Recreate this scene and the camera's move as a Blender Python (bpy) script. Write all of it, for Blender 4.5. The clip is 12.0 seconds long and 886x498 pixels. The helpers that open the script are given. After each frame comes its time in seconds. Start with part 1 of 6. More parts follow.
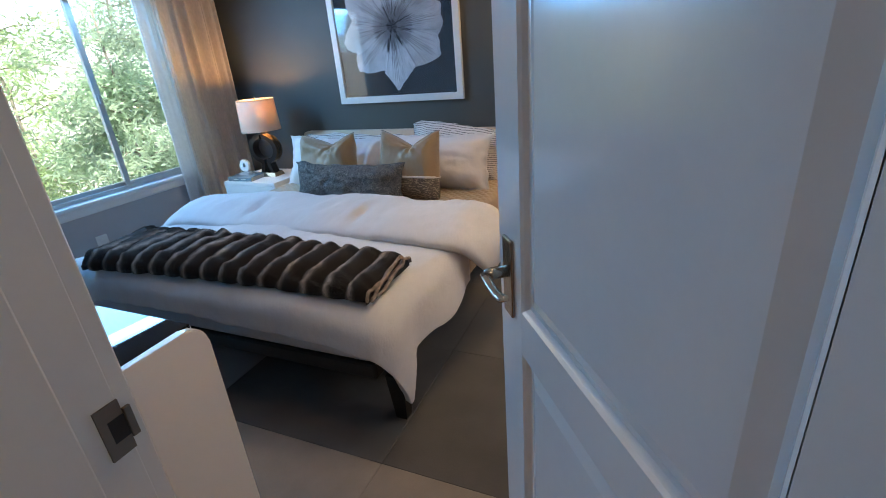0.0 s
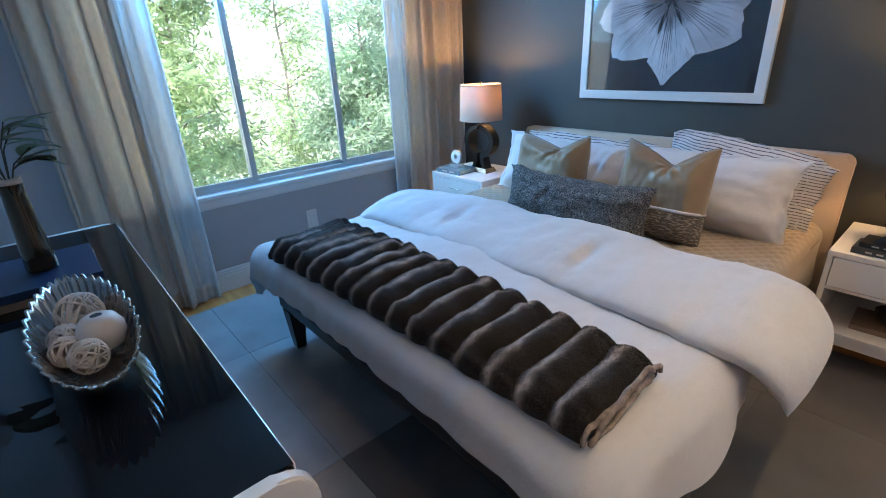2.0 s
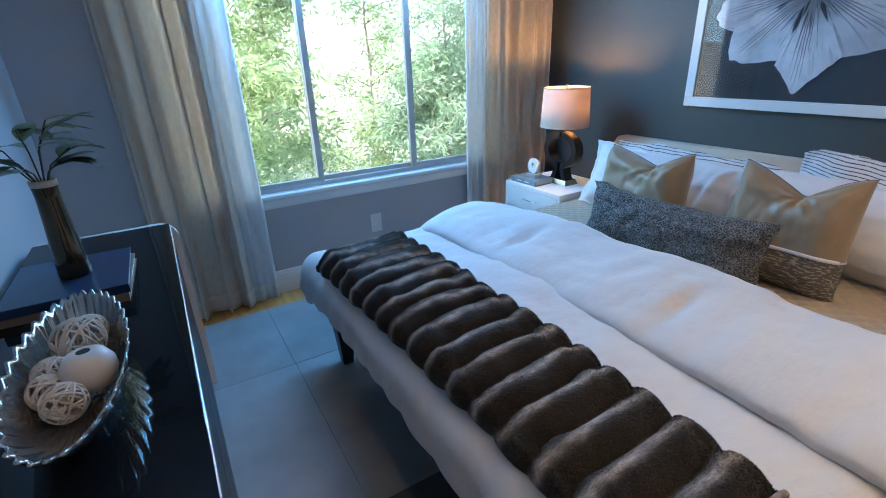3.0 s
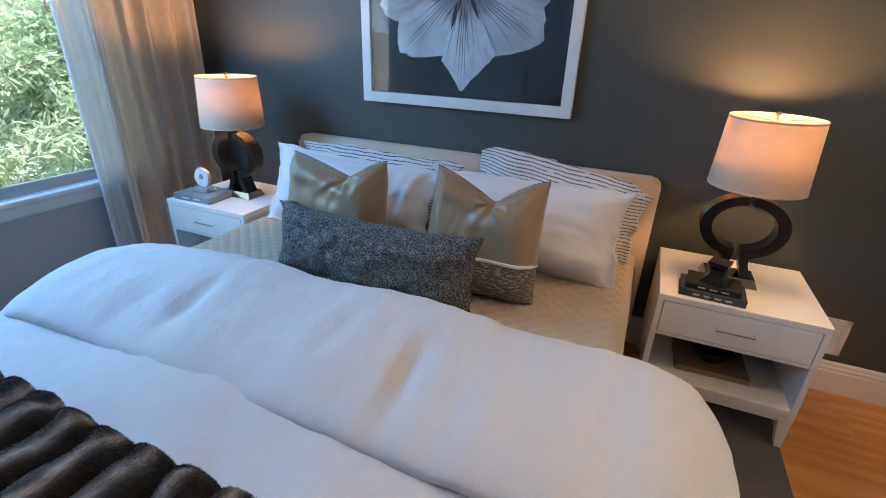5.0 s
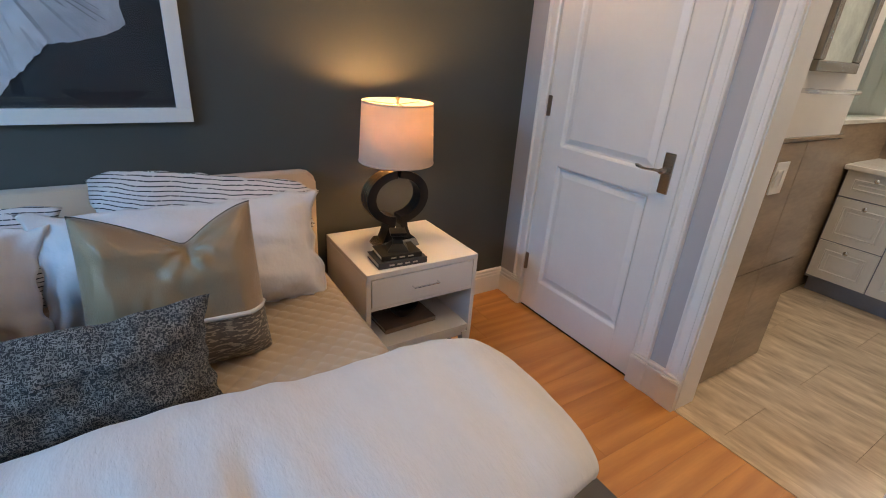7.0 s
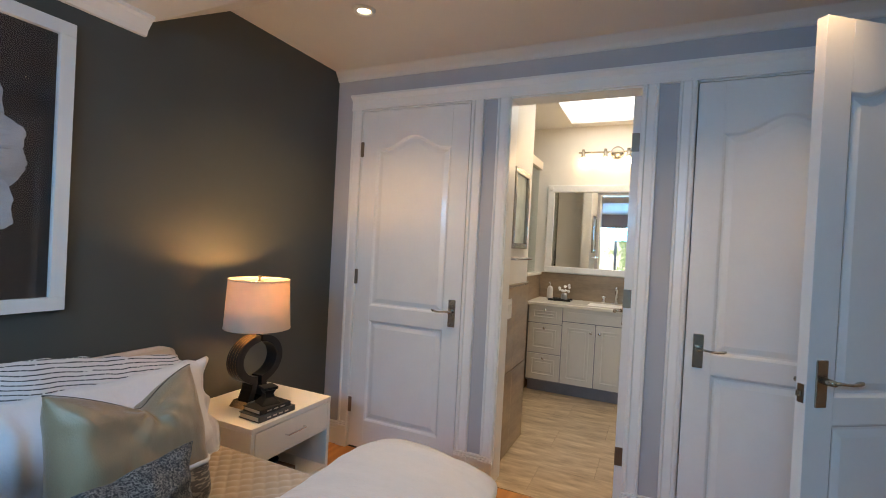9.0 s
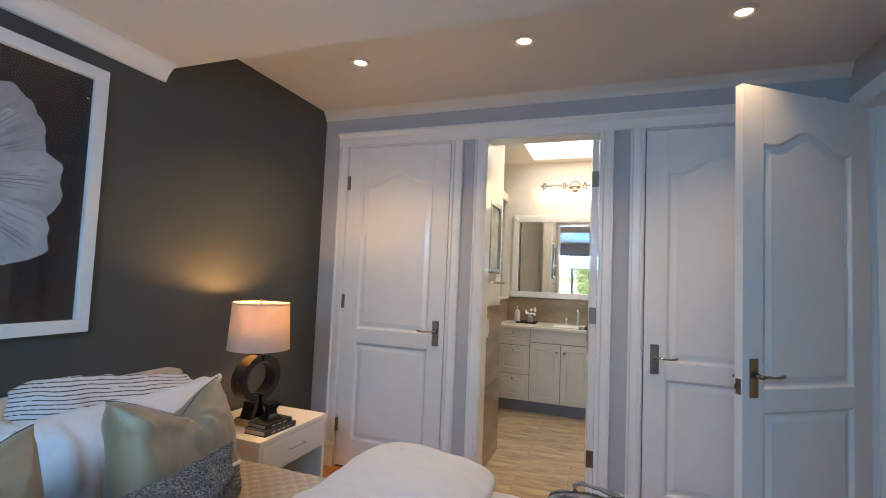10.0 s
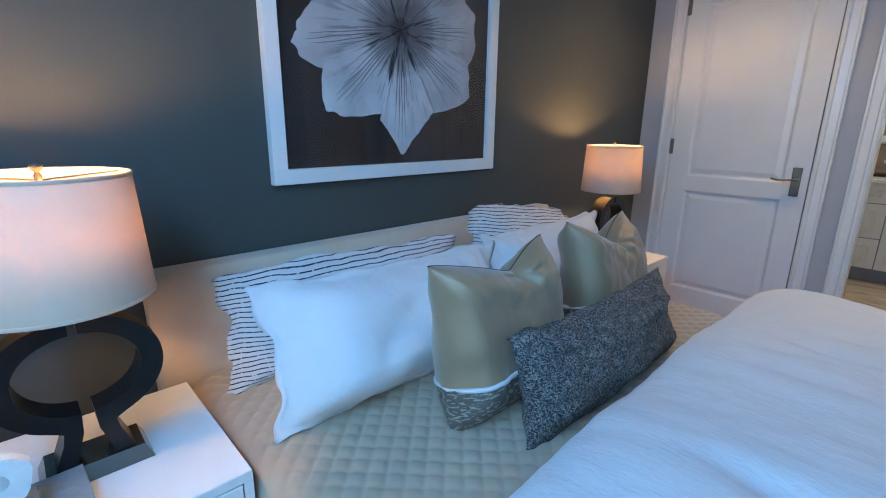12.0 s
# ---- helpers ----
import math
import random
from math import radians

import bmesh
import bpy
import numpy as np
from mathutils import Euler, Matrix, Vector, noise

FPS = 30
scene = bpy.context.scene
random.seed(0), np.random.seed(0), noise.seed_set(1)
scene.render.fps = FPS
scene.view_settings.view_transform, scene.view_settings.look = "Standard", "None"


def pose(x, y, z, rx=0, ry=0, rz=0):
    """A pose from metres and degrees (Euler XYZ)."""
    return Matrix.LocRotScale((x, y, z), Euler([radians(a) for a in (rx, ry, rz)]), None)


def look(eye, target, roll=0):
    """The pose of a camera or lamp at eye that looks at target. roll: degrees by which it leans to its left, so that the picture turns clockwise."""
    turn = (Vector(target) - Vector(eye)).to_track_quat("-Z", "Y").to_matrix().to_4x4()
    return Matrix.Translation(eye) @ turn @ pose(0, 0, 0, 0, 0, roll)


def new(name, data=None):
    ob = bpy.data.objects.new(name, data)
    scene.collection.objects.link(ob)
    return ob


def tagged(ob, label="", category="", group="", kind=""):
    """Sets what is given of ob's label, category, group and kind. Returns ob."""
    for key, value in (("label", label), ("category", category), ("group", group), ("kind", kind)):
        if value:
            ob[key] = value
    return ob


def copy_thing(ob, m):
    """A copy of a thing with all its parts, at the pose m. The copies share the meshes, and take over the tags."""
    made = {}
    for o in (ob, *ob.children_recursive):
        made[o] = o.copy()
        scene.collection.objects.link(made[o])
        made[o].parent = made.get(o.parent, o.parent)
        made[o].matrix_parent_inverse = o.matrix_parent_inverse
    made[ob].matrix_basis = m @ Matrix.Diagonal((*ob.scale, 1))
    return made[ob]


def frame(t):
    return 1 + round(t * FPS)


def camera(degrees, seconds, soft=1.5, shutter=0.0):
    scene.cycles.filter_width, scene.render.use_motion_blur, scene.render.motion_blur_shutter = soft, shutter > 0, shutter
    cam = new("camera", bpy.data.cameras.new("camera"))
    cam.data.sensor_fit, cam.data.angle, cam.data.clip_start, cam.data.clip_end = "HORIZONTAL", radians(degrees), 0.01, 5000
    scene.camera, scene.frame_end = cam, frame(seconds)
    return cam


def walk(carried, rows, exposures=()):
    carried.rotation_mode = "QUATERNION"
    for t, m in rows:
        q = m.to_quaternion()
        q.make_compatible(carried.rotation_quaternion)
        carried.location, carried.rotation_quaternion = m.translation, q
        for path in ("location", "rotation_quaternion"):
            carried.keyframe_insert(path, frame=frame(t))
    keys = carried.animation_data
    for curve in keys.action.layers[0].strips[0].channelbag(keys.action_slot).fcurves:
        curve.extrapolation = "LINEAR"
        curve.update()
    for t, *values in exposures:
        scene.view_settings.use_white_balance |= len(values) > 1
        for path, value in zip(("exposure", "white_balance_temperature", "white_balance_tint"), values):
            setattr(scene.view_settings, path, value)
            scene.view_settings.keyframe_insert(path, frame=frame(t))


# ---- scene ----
cam = camera(87.3, 12.0, soft=1.0)
PATH = [
    (0, (0.066, 0.349, 1.258), (-0.697, 2.028, 0.485), -5.0),
    (0.5, (-0.042, 0.506, 1.261), (-0.969, 2.106, 0.497), -3.9),
    (1, (-0.127, 0.636, 1.244), (-1.161, 2.171, 0.486), -3.2),
    (1.5, (-0.248, 0.741, 1.237), (-1.446, 2.148, 0.471), -2.9),
    (2, (-0.364, 0.821, 1.239), (-1.772, 2.018, 0.473), -2.8),
    (2.5, (-0.466, 0.919, 1.245), (-2.025, 1.913, 0.482), -2.3),
    (2.7, (-0.496, 0.962, 1.239), (-2.091, 1.898, 0.479), -2.1),
    (4.3, (-0.702, 1.161, 1.279), (-2.011, 2.436, 0.465), -0.1),
    (4.5, (-0.766, 1.228, 1.24), (-1.88, 2.678, 0.429), 1.5),
    (5, (-0.779, 1.417, 1.247), (-1.482, 3.099, 0.425), 2.1),
    (5.5, (-0.829, 1.487, 1.246), (-1.082, 3.293, 0.426), 3.0),
    (6, (-0.962, 1.511, 1.245), (-0.839, 3.336, 0.435), 3.4),
    (6.5, (-1.072, 1.566, 1.228), (-0.516, 3.318, 0.44), 3.7),
    (7, (-1.211, 1.596, 1.251), (-0.205, 3.132, 0.459), 4.0),
    (7.2, (-1.284, 1.572, 1.246), (-0.111, 2.993, 0.468), 3.9),
    (8.8, (-1.911, 1.554, 1.258), (-0.113, 2.427, 1.186), 3.2),
    (9, (-1.972, 1.555, 1.259), (-0.157, 2.396, 1.242), 3.0),
    (9.5, (-2.119, 1.523, 1.257), (-0.273, 2.289, 1.327), 2.6),
    (10, (-2.251, 1.599, 1.223), (-0.372, 2.275, 1.343), 2.4),
    (10.5, (-2.33, 1.729, 1.192), (-0.449, 2.402, 1.298), 2.2),
    (11, (-2.394, 1.907, 1.183), (-0.547, 2.673, 1.155), 2.2),
    (11.5, (-2.493, 2.0, 1.172), (-0.781, 3.002, 0.918), 2.2),
    (12, (-2.616, 2.062, 1.148), (-1.289, 3.467, 0.633), 0.7),
]
TINTS = [(0, 0.95, 6600, 10), (1, 0.82, 6400, 10), (2, 1.0, 6100, 9), (2.5, 1.1, 6100, 9), (4.5, 0.78, 6500, 10), (5, 0.9, 6550, 11), (5.5, 1.05, 6900, 13), (7, 0.88, 6950, 12), (9, 0.88, 7400, 10), (10.5, 0.98, 7100, 10), (11, 0.88, 7000, 10), (11.5, 0.75, 6300, 8), (12, 0.73, 6050, 7)]
walk(cam, [(t, look(eye, target, roll)) for t, eye, target, roll in PATH], TINTS)

# ---- light ----
XE, XW, YN, YS = 0.385, -3.12, 3.42, 0.55      # inner faces of the bedroom walls
ZC, ZL = 2.297, 2.08                           # ceiling over the closets, lower ceiling over the bed


def lamp(name, kind, m, energy, color, **more):
    data = bpy.data.lights.new(name, kind)
    data.energy, data.color = energy, color
    for key, value in more.items():
        if key == "size":
            data.size = value
        elif key == "size_y":
            data.shape, data.size_y = "RECTANGLE", value
        elif key == "radius":
            data.shadow_soft_size = value
        elif key == "angle":
            data.angle = value
        elif key == "spot":
            data.spot_size, data.spot_blend = value, 0.9
    ob = new(name, data)
    ob.matrix_world = m
    return ob


world = bpy.data.worlds.new("world")
scene.world = world
world.use_nodes = True
wt = world.node_tree
sky = wt.nodes.new("ShaderNodeTexSky")
sky.sky_type, sky.sun_disc = "NISHITA", False
sky.sun_elevation, sky.sun_rotation = radians(50), radians(110)
wt.links.new(sky.outputs[0], wt.nodes["Background"].inputs[0])
wt.nodes["Background"].inputs[1].default_value = 0.15
lamp("sun", "SUN", look((4, 1.0, 6), (0, 2.4, 0)), 5.0, (1.0, 0.95, 0.86), angle=radians(0.5))
# the sky's light in the upper part of the window opening
lamp("window_daylight", "AREA", look((-3.10, 2.05, 1.66), (-0.2, 1.65, 0.55)), 11.5, (0.10, 0.45, 1.0), size=1.25, size_y=0.26)
lamp("window_skylight", "AREA", look((-3.08, 2.05, 1.77), (-2.3, 1.95, 0.0)), 10.5, (0.17, 0.50, 1.0), size=1.25, size_y=0.10)
for yy, power in ((2.81, 15.0), (1.978, 15.0), (1.128, 11.0)):
    lamp("downlight_bulb", "SPOT", pose(-0.24, yy, ZC - 0.03), power, (1.0, 0.69, 0.39), radius=0.03, spot=radians(118))
for xx, yy in ((-0.415, 3.18), (-2.575, 3.085)):
    lamp("table_lamp_bulb", "POINT", pose(xx, yy, 1.005), 7.4, (1.0, 0.57, 0.22), radius=0.03)

lamp("bath_downlight_bulb", "SPOT", pose(1.0, 1.95, 2.43), 14.0, (1.0, 0.82, 0.60), radius=0.04, spot=radians(130))
lamp("hall_downlight_bulb", "SPOT", pose(0.15, -0.35, 2.39), 3.8, (1.0, 0.80, 0.58), radius=0.04, spot=radians(140))


# ---- materials ----
def mat(name, color, rough=0.5, metal=0.0, var=0.12, scale=6.0, fine=80.0, bump=0.05, dist=0.01, spec=0.5, coat=0.0, sheen=0.0, stretch=(1, 1, 1), trans=0.0, rnd=0.0):
    m = bpy.data.materials.new(name)
    m.use_nodes = True
    t = m.node_tree
    n, l = t.nodes, t.links
    b = n["Principled BSDF"]
    b.inputs["Roughness"].default_value = rough
    b.inputs["Metallic"].default_value = metal
    b.inputs["Specular IOR Level"].default_value = spec
    b.inputs["Coat Weight"].default_value = coat
    b.inputs["Coat Roughness"].default_value = 0.08
    b.inputs["Sheen Weight"].default_value = sheen
    b.inputs["Transmission Weight"].default_value = trans
    co = n.new("ShaderNodeTexCoord")
    mp = n.new("ShaderNodeMapping")
    mp.inputs["Scale"].default_value = stretch
    l.new(co.outputs["Object"], mp.inputs[0])
    big, small = n.new("ShaderNodeTexNoise"), n.new("ShaderNodeTexNoise")
    big.inputs["Scale"].default_value, small.inputs["Scale"].default_value = scale, fine
    big.inputs["Detail"].default_value, small.inputs["Detail"].default_value = 4, 3
    l.new(mp.outputs[0], big.inputs["Vector"])
    l.new(mp.outputs[0], small.inputs["Vector"])
    mix = n.new("ShaderNodeMath")
    mix.operation = "MULTIPLY_ADD"
    mix.inputs[1].default_value = 0.35
    l.new(small.outputs["Fac"], mix.inputs[0])
    l.new(big.outputs["Fac"], mix.inputs[2])
    ramp = n.new("ShaderNodeValToRGB")
    e = ramp.color_ramp.elements
    e[0].position, e[1].position = 0.4, 0.95
    e[0].color = (*[max(0, c * (1 - var)) for c in color], 1)
    e[1].color = (*[min(1, c * (1 + var)) for c in color], 1)
    l.new(mix.outputs[0], ramp.inputs[0])
    last = ramp.outputs[0]
    if rnd:
        info, hsv, mr = n.new("ShaderNodeObjectInfo"), n.new("ShaderNodeHueSaturation"), n.new("ShaderNodeMapRange")
        mr.inputs["To Min"].default_value, mr.inputs["To Max"].default_value = 1 - rnd, 1 + rnd
        l.new(info.outputs["Random"], mr.inputs["Value"])
        l.new(mr.outputs[0], hsv.inputs["Value"])
        l.new(last, hsv.inputs["Color"])
        last = hsv.outputs[0]
    l.new(last, b.inputs["Base Color"])
    bu = n.new("ShaderNodeBump")
    bu.inputs["Strength"].default_value, bu.inputs["Distance"].default_value = bump, dist
    l.new(mix.outputs[0], bu.inputs["Height"])
    l.new(bu.outputs[0], b.inputs["Normal"])
    m["last"] = last.node.name
    return m


def bsdf(m):
    return m.node_tree.nodes["Principled BSDF"]


def glow(name, color, strength):
    m = bpy.data.materials.new(name)
    m.use_nodes = True
    n = m.node_tree.nodes
    n.remove(n["Principled BSDF"])
    e = n.new("ShaderNodeEmission")
    e.inputs[0].default_value, e.inputs[1].default_value = (*color, 1), strength
    m.node_tree.links.new(e.outputs[0], n["Material Output"].inputs[0])
    return m


def clear(name, tint, gloss):
    """Thin clear glass: it lets light straight through and shines by Fresnel."""
    m = bpy.data.materials.new(name)
    m.use_nodes = True
    n, l = m.node_tree.nodes, m.node_tree.links
    n.remove(n["Principled BSDF"])
    tr, gl, fr, mx, mu, po = (n.new("ShaderNode" + k) for k in ("BsdfTransparent", "BsdfGlossy", "LayerWeight", "MixShader", "Math", "Math"))
    tr.inputs[0].default_value = (*tint, 1)
    gl.inputs["Roughness"].default_value = 0.02
    po.operation, mu.operation = "POWER", "MULTIPLY_ADD"
    po.inputs[1].default_value = 5.0
    mu.inputs[1].default_value, mu.inputs[2].default_value = 0.96 * gloss, 0.04 * gloss
    fr.inputs[0].default_value = 0.5
    l.new(fr.outputs["Facing"], po.inputs[0])
    l.new(po.outputs[0], mu.inputs[0])
    l.new(mu.outputs[0], mx.inputs[0])
    l.new(tr.outputs[0], mx.inputs[1])
    l.new(gl.outputs[0], mx.inputs[2])
    l.new(mx.outputs[0], n["Material Output"].inputs[0])
    return m


CHARCOAL = mat("charcoal_wall_paint", (0.069, 0.074, 0.068), 0.55, var=0.07, scale=3, fine=220, bump=0.06, dist=0.003)
GREY = mat("grey_wall_paint", (0.43, 0.425, 0.44), 0.6, var=0.04, scale=3, fine=220, bump=0.06, dist=0.003)
CEIL = mat("ceiling_paint", (0.68, 0.66, 0.64), 0.42, var=0.03, scale=2, fine=160, bump=0.04, dist=0.003)
WHITE = mat("white_trim_paint", (0.78, 0.77, 0.75), 0.28, var=0.03, scale=4, fine=90, bump=0.02, dist=0.004)
DOORW = mat("white_door_paint", (0.77, 0.76, 0.75), 0.17, var=0.03, scale=5, fine=60, bump=0.03, dist=0.004)
LACQUER = mat("white_lacquer", (0.80, 0.78, 0.75), 0.22, var=0.02, scale=4, fine=60, bump=0.01, coat=0.4)
NSTAND = mat("textured_white_lacquer", (0.78, 0.76, 0.73), 0.4, var=0.03, scale=8, fine=260, bump=0.10, dist=0.002)
BLACKGLASS = mat("black_glass", (0.006, 0.007, 0.009), 0.02, var=0.2, scale=3, fine=40, bump=0.0, spec=0.26)
DARKWOOD = mat("dark_stained_wood", (0.018, 0.014, 0.012), 0.4, var=0.3, scale=8, fine=60, stretch=(1, 1, 8), bump=0.05)
EBONY = mat("ebony_lacquer", (0.008, 0.0075, 0.0075), 0.32, var=0.3, scale=12, fine=90, bump=0.03, spec=0.35)
GOLDLINE = mat("brass_inlay", (0.24, 0.16, 0.075), 0.3, metal=1.0, var=0.1)
NICKEL = mat("brushed_nickel", (0.40, 0.36, 0.31), 0.24, metal=1.0, var=0.08, scale=20, fine=200, bump=0.03, dist=0.002)
CHROME = mat("polished_chrome", (0.75, 0.75, 0.76), 0.1, metal=1.0, var=0.04)
HINGE = mat("bronze_hinge_and_vent_shade", (0.23, 0.18, 0.14), 0.4, metal=1.0, var=0.15)
ALU = mat("grey_aluminium_frame", (0.44, 0.43, 0.41), 0.42, metal=0.25, var=0.08, fine=140)
LINEN = mat("beige_linen_curtain", (0.79, 0.69, 0.59), 0.85, var=0.10, scale=30, fine=420, bump=0.25, dist=0.002, stretch=(3, 3, 1), sheen=0.2)
HEAD = mat("cream_upholstery", (0.56, 0.44, 0.33), 0.75, var=0.06, scale=12, fine=400, bump=0.15, dist=0.002, sheen=0.3)
DUVET = mat("white_crinkled_cotton", (0.54, 0.535, 0.55), 0.85, var=0.03, scale=22, fine=95, bump=0.5, dist=0.006, stretch=(1.9, 0.7, 1), sheen=0.2)
COTTON = mat("white_cotton", (0.63, 0.615, 0.625), 0.85, var=0.02, scale=8, fine=45, bump=0.55, dist=0.012, sheen=0.2)
SATIN = mat("champagne_satin", (0.27, 0.19, 0.112), 0.42, metal=0.12, var=0.10, scale=7, fine=260, bump=0.35, dist=0.008, sheen=0.3, stretch=(1.6, 0.8, 1))
QUILTM = mat("beige_quilt_cotton", (0.38, 0.30, 0.215), 0.75, var=0.08, scale=14, fine=300, bump=0.12, dist=0.002, sheen=0.3)
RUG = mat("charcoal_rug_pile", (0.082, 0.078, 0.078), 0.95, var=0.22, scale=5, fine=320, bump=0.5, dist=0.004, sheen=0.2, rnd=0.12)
# slate panels by the window; part of their paleness is daylight put into the colour
RUGL = mat("slate_window_lit_rug_pile", (0.26, 0.258, 0.26), 0.95, var=0.22, scale=5, fine=320, bump=0.5, dist=0.004, sheen=0.3, rnd=0.12)
RUGB = mat("taupe_rug_pile", (0.21, 0.175, 0.145), 0.95, var=0.2, scale=5, fine=320, bump=0.5, dist=0.004, sheen=0.3, rnd=0.2)
VASEM = mat("bronze_glazed_ceramic", (0.10, 0.075, 0.05), 0.12, metal=0.75, var=0.4, scale=6, fine=40, bump=0.03)
LEAF = mat("green_leaf", (0.15, 0.19, 0.09), 0.35, var=0.35, scale=12, fine=90, bump=0.1, rnd=0.25)
STEM = mat("twig_brown", (0.06, 0.05, 0.03), 0.7, var=0.2)
BOWLM = mat("smoked_fluted_glass", (0.34, 0.33, 0.32), 0.08, metal=0.8, var=0.15, scale=6, fine=30, bump=0.03, coat=0.6)
RATTAN = mat("bleached_rattan", (0.55, 0.48, 0.42), 0.8, var=0.15, scale=30, fine=160, bump=0.2)
CERAMIC = mat("cream_ceramic", (0.62, 0.57, 0.52), 0.45, var=0.04)
BLUEBOOK = mat("navy_book_cloth", (0.012, 0.03, 0.075), 0.35, var=0.3, scale=9, fine=120, bump=0.05, coat=0.3)
TANBOOK = mat("tan_book_cloth", (0.20, 0.14, 0.10), 0.6, var=0.2)
PALEBOOK = mat("pale_slate_book_cloth", (0.19, 0.24, 0.27), 0.25, var=0.25, scale=14, fine=120, coat=0.3)
BLACKBOOK = mat("black_book_cloth", (0.012, 0.013, 0.013), 0.4, var=0.3)
GREYBOOK = mat("slate_book_cloth", (0.045, 0.05, 0.055), 0.45, var=0.3)
PAPER = mat("book_pages", (0.62, 0.56, 0.46), 0.8, var=0.08, fine=400, stretch=(1, 1, 12), bump=0.2, dist=0.002)
INK = mat("pale_lettering", (0.5, 0.48, 0.42), 0.6)
AGATE = mat("white_agate", (0.80, 0.78, 0.76), 0.3, var=0.08, scale=30)
CRYST = mat("clear_acrylic", (0.75, 0.8, 0.85), 0.06, var=0.03, trans=0.7)
PRINT = mat("black_print_paper", (0.020, 0.014, 0.014), 0.6, var=0.1)
VEIN = mat("dark_vein_print", (0.20, 0.175, 0.175), 0.6, var=0.2)
BATHW = mat("bath_wall_paint", (0.76, 0.73, 0.68), 0.5, var=0.03, fine=160)
STONE = mat("beige_stone_tile", (0.48, 0.36, 0.235), 0.18, var=0.42, scale=2.6, fine=11, stretch=(6, 1.3, 1), bump=0.03, rnd=0.08)
WSTONE = mat("taupe_stone_wainscot", (0.29, 0.21, 0.14), 0.22, var=0.3, scale=2.0, fine=18, stretch=(1, 1, 4), bump=0.03, rnd=0.05)
VAN = mat("cream_cabinet_paint", (0.66, 0.63, 0.57), 0.38, var=0.03)
TOE = mat("grey_toe_kick_and_gap_shade", (0.20, 0.20, 0.22), 0.5)
TOP = mat("cream_stone_top", (0.74, 0.70, 0.62), 0.2, var=0.08, scale=9)
MIRROR = mat("mirror_silver", (0.88, 0.89, 0.88), 0.01, metal=1.0, var=0.0, bump=0.0)
BARK = mat("grey_bark", (0.34, 0.29, 0.25), 0.9, var=0.3, scale=9, fine=60, stretch=(1, 1, 0.25), bump=0.6, dist=0.03)
CROWN = mat("yellow_green_foliage", (0.46, 0.56, 0.31), 0.55, var=0.5, scale=1.5, fine=9, bump=0.0)
CROWN2 = mat("blue_green_foliage", (0.45, 0.56, 0.40), 0.55, var=0.5, scale=1.5, fine=9, bump=0.0)
HILL = mat("pale_dry_ground", (0.62, 0.58, 0.50), 0.95, var=0.3, scale=1.2, fine=14, bump=0.4)
PLATE = mat("white_plastic", (0.72, 0.71, 0.69), 0.4)
# near-black of hidden bases; in holes and fold gaps it is painted shade
DARKHOLE = mat("dark_base_and_recess_shade", (0.02, 0.02, 0.02), 0.8)
BACKDROP = glow("hazy_sky_glow", (0.60, 0.82, 1.0), 2.8)
BULB = glow("lit_bulb", (1.0, 0.80, 0.50), 12.0)
DISC = glow("lit_downlight_lens", (1.0, 0.86, 0.62), 7.0)
SKYLT = glow("skylight_diffuser", (0.93, 0.97, 1.0), 1.9)
GLASS = clear("clear_window_glass", (0.97, 0.99, 0.98), 0.7)
PGLASS = clear("picture_glass", (0.97, 0.97, 0.97), 1.0)
SHOWER = clear("shower_glass", (0.85, 0.90, 0.88), 1.0)
for m in (CROWN, CROWN2, LEAF):
    bsdf(m).inputs["Transmission Weight"].default_value = 0.0


def thin_cloth(m, amount):
    """Lets part of the light shine through a cloth."""
    n, l = m.node_tree.nodes, m.node_tree.links
    tl, mx = n.new("ShaderNodeBsdfTranslucent"), n.new("ShaderNodeMixShader")
    l.new(n[m["last"]].outputs[0], tl.inputs[0])
    mx.inputs[0].default_value = amount
    l.new(bsdf(m).outputs[0], mx.inputs[1])
    l.new(tl.outputs[0], mx.inputs[2])
    l.new(mx.outputs[0], n["Material Output"].inputs[0])
    return m


SHADE = thin_cloth(mat("ivory_lampshade_linen", (0.64, 0.50, 0.38), 0.8, var=0.04, scale=20, fine=400, bump=0.1, dist=0.002), 0.27)
SHEER = thin_cloth(mat("white_sheer_voile", (0.80, 0.80, 0.80), 0.85, var=0.04, scale=30, fine=400, bump=0.1, dist=0.002), 0.5)
thin_cloth(CROWN, 0.4), thin_cloth(CROWN2, 0.4)
thin_cloth(LINEN, 0.5)


def pattern(m, build):
    """Puts a pattern of its own over a material's colour: build(nodes, links, object coordinates, old colour) gives the new colour socket."""
    t = m.node_tree
    co = t.nodes.new("ShaderNodeTexCoord")
    out = build(t.nodes, t.links, co.outputs["Object"], t.nodes[m["last"]].outputs[0])
    t.links.new(out, bsdf(m).inputs["Base Color"])
    return m


def op(n, l, kind, a, b=None, c=None):
    q = n.new("ShaderNodeMath")
    q.operation = kind
    for i, v in enumerate((a, b, c)):
        if v is None:
            continue
        if isinstance(v, (int, float)):
            q.inputs[i].default_value = v
        else:
            l.new(v, q.inputs[i])
    return q.outputs[0]


def blend(n, l, fac, a, b):
    q = n.new("ShaderNodeMix")
    q.data_type = "RGBA"
    l.new(fac, q.inputs[0])
    for i, v in ((6, a), (7, b)):
        if isinstance(v, tuple):
            q.inputs[i].default_value = (*v, 1)
        else:
            l.new(v, q.inputs[i])
    return q.outputs[2]


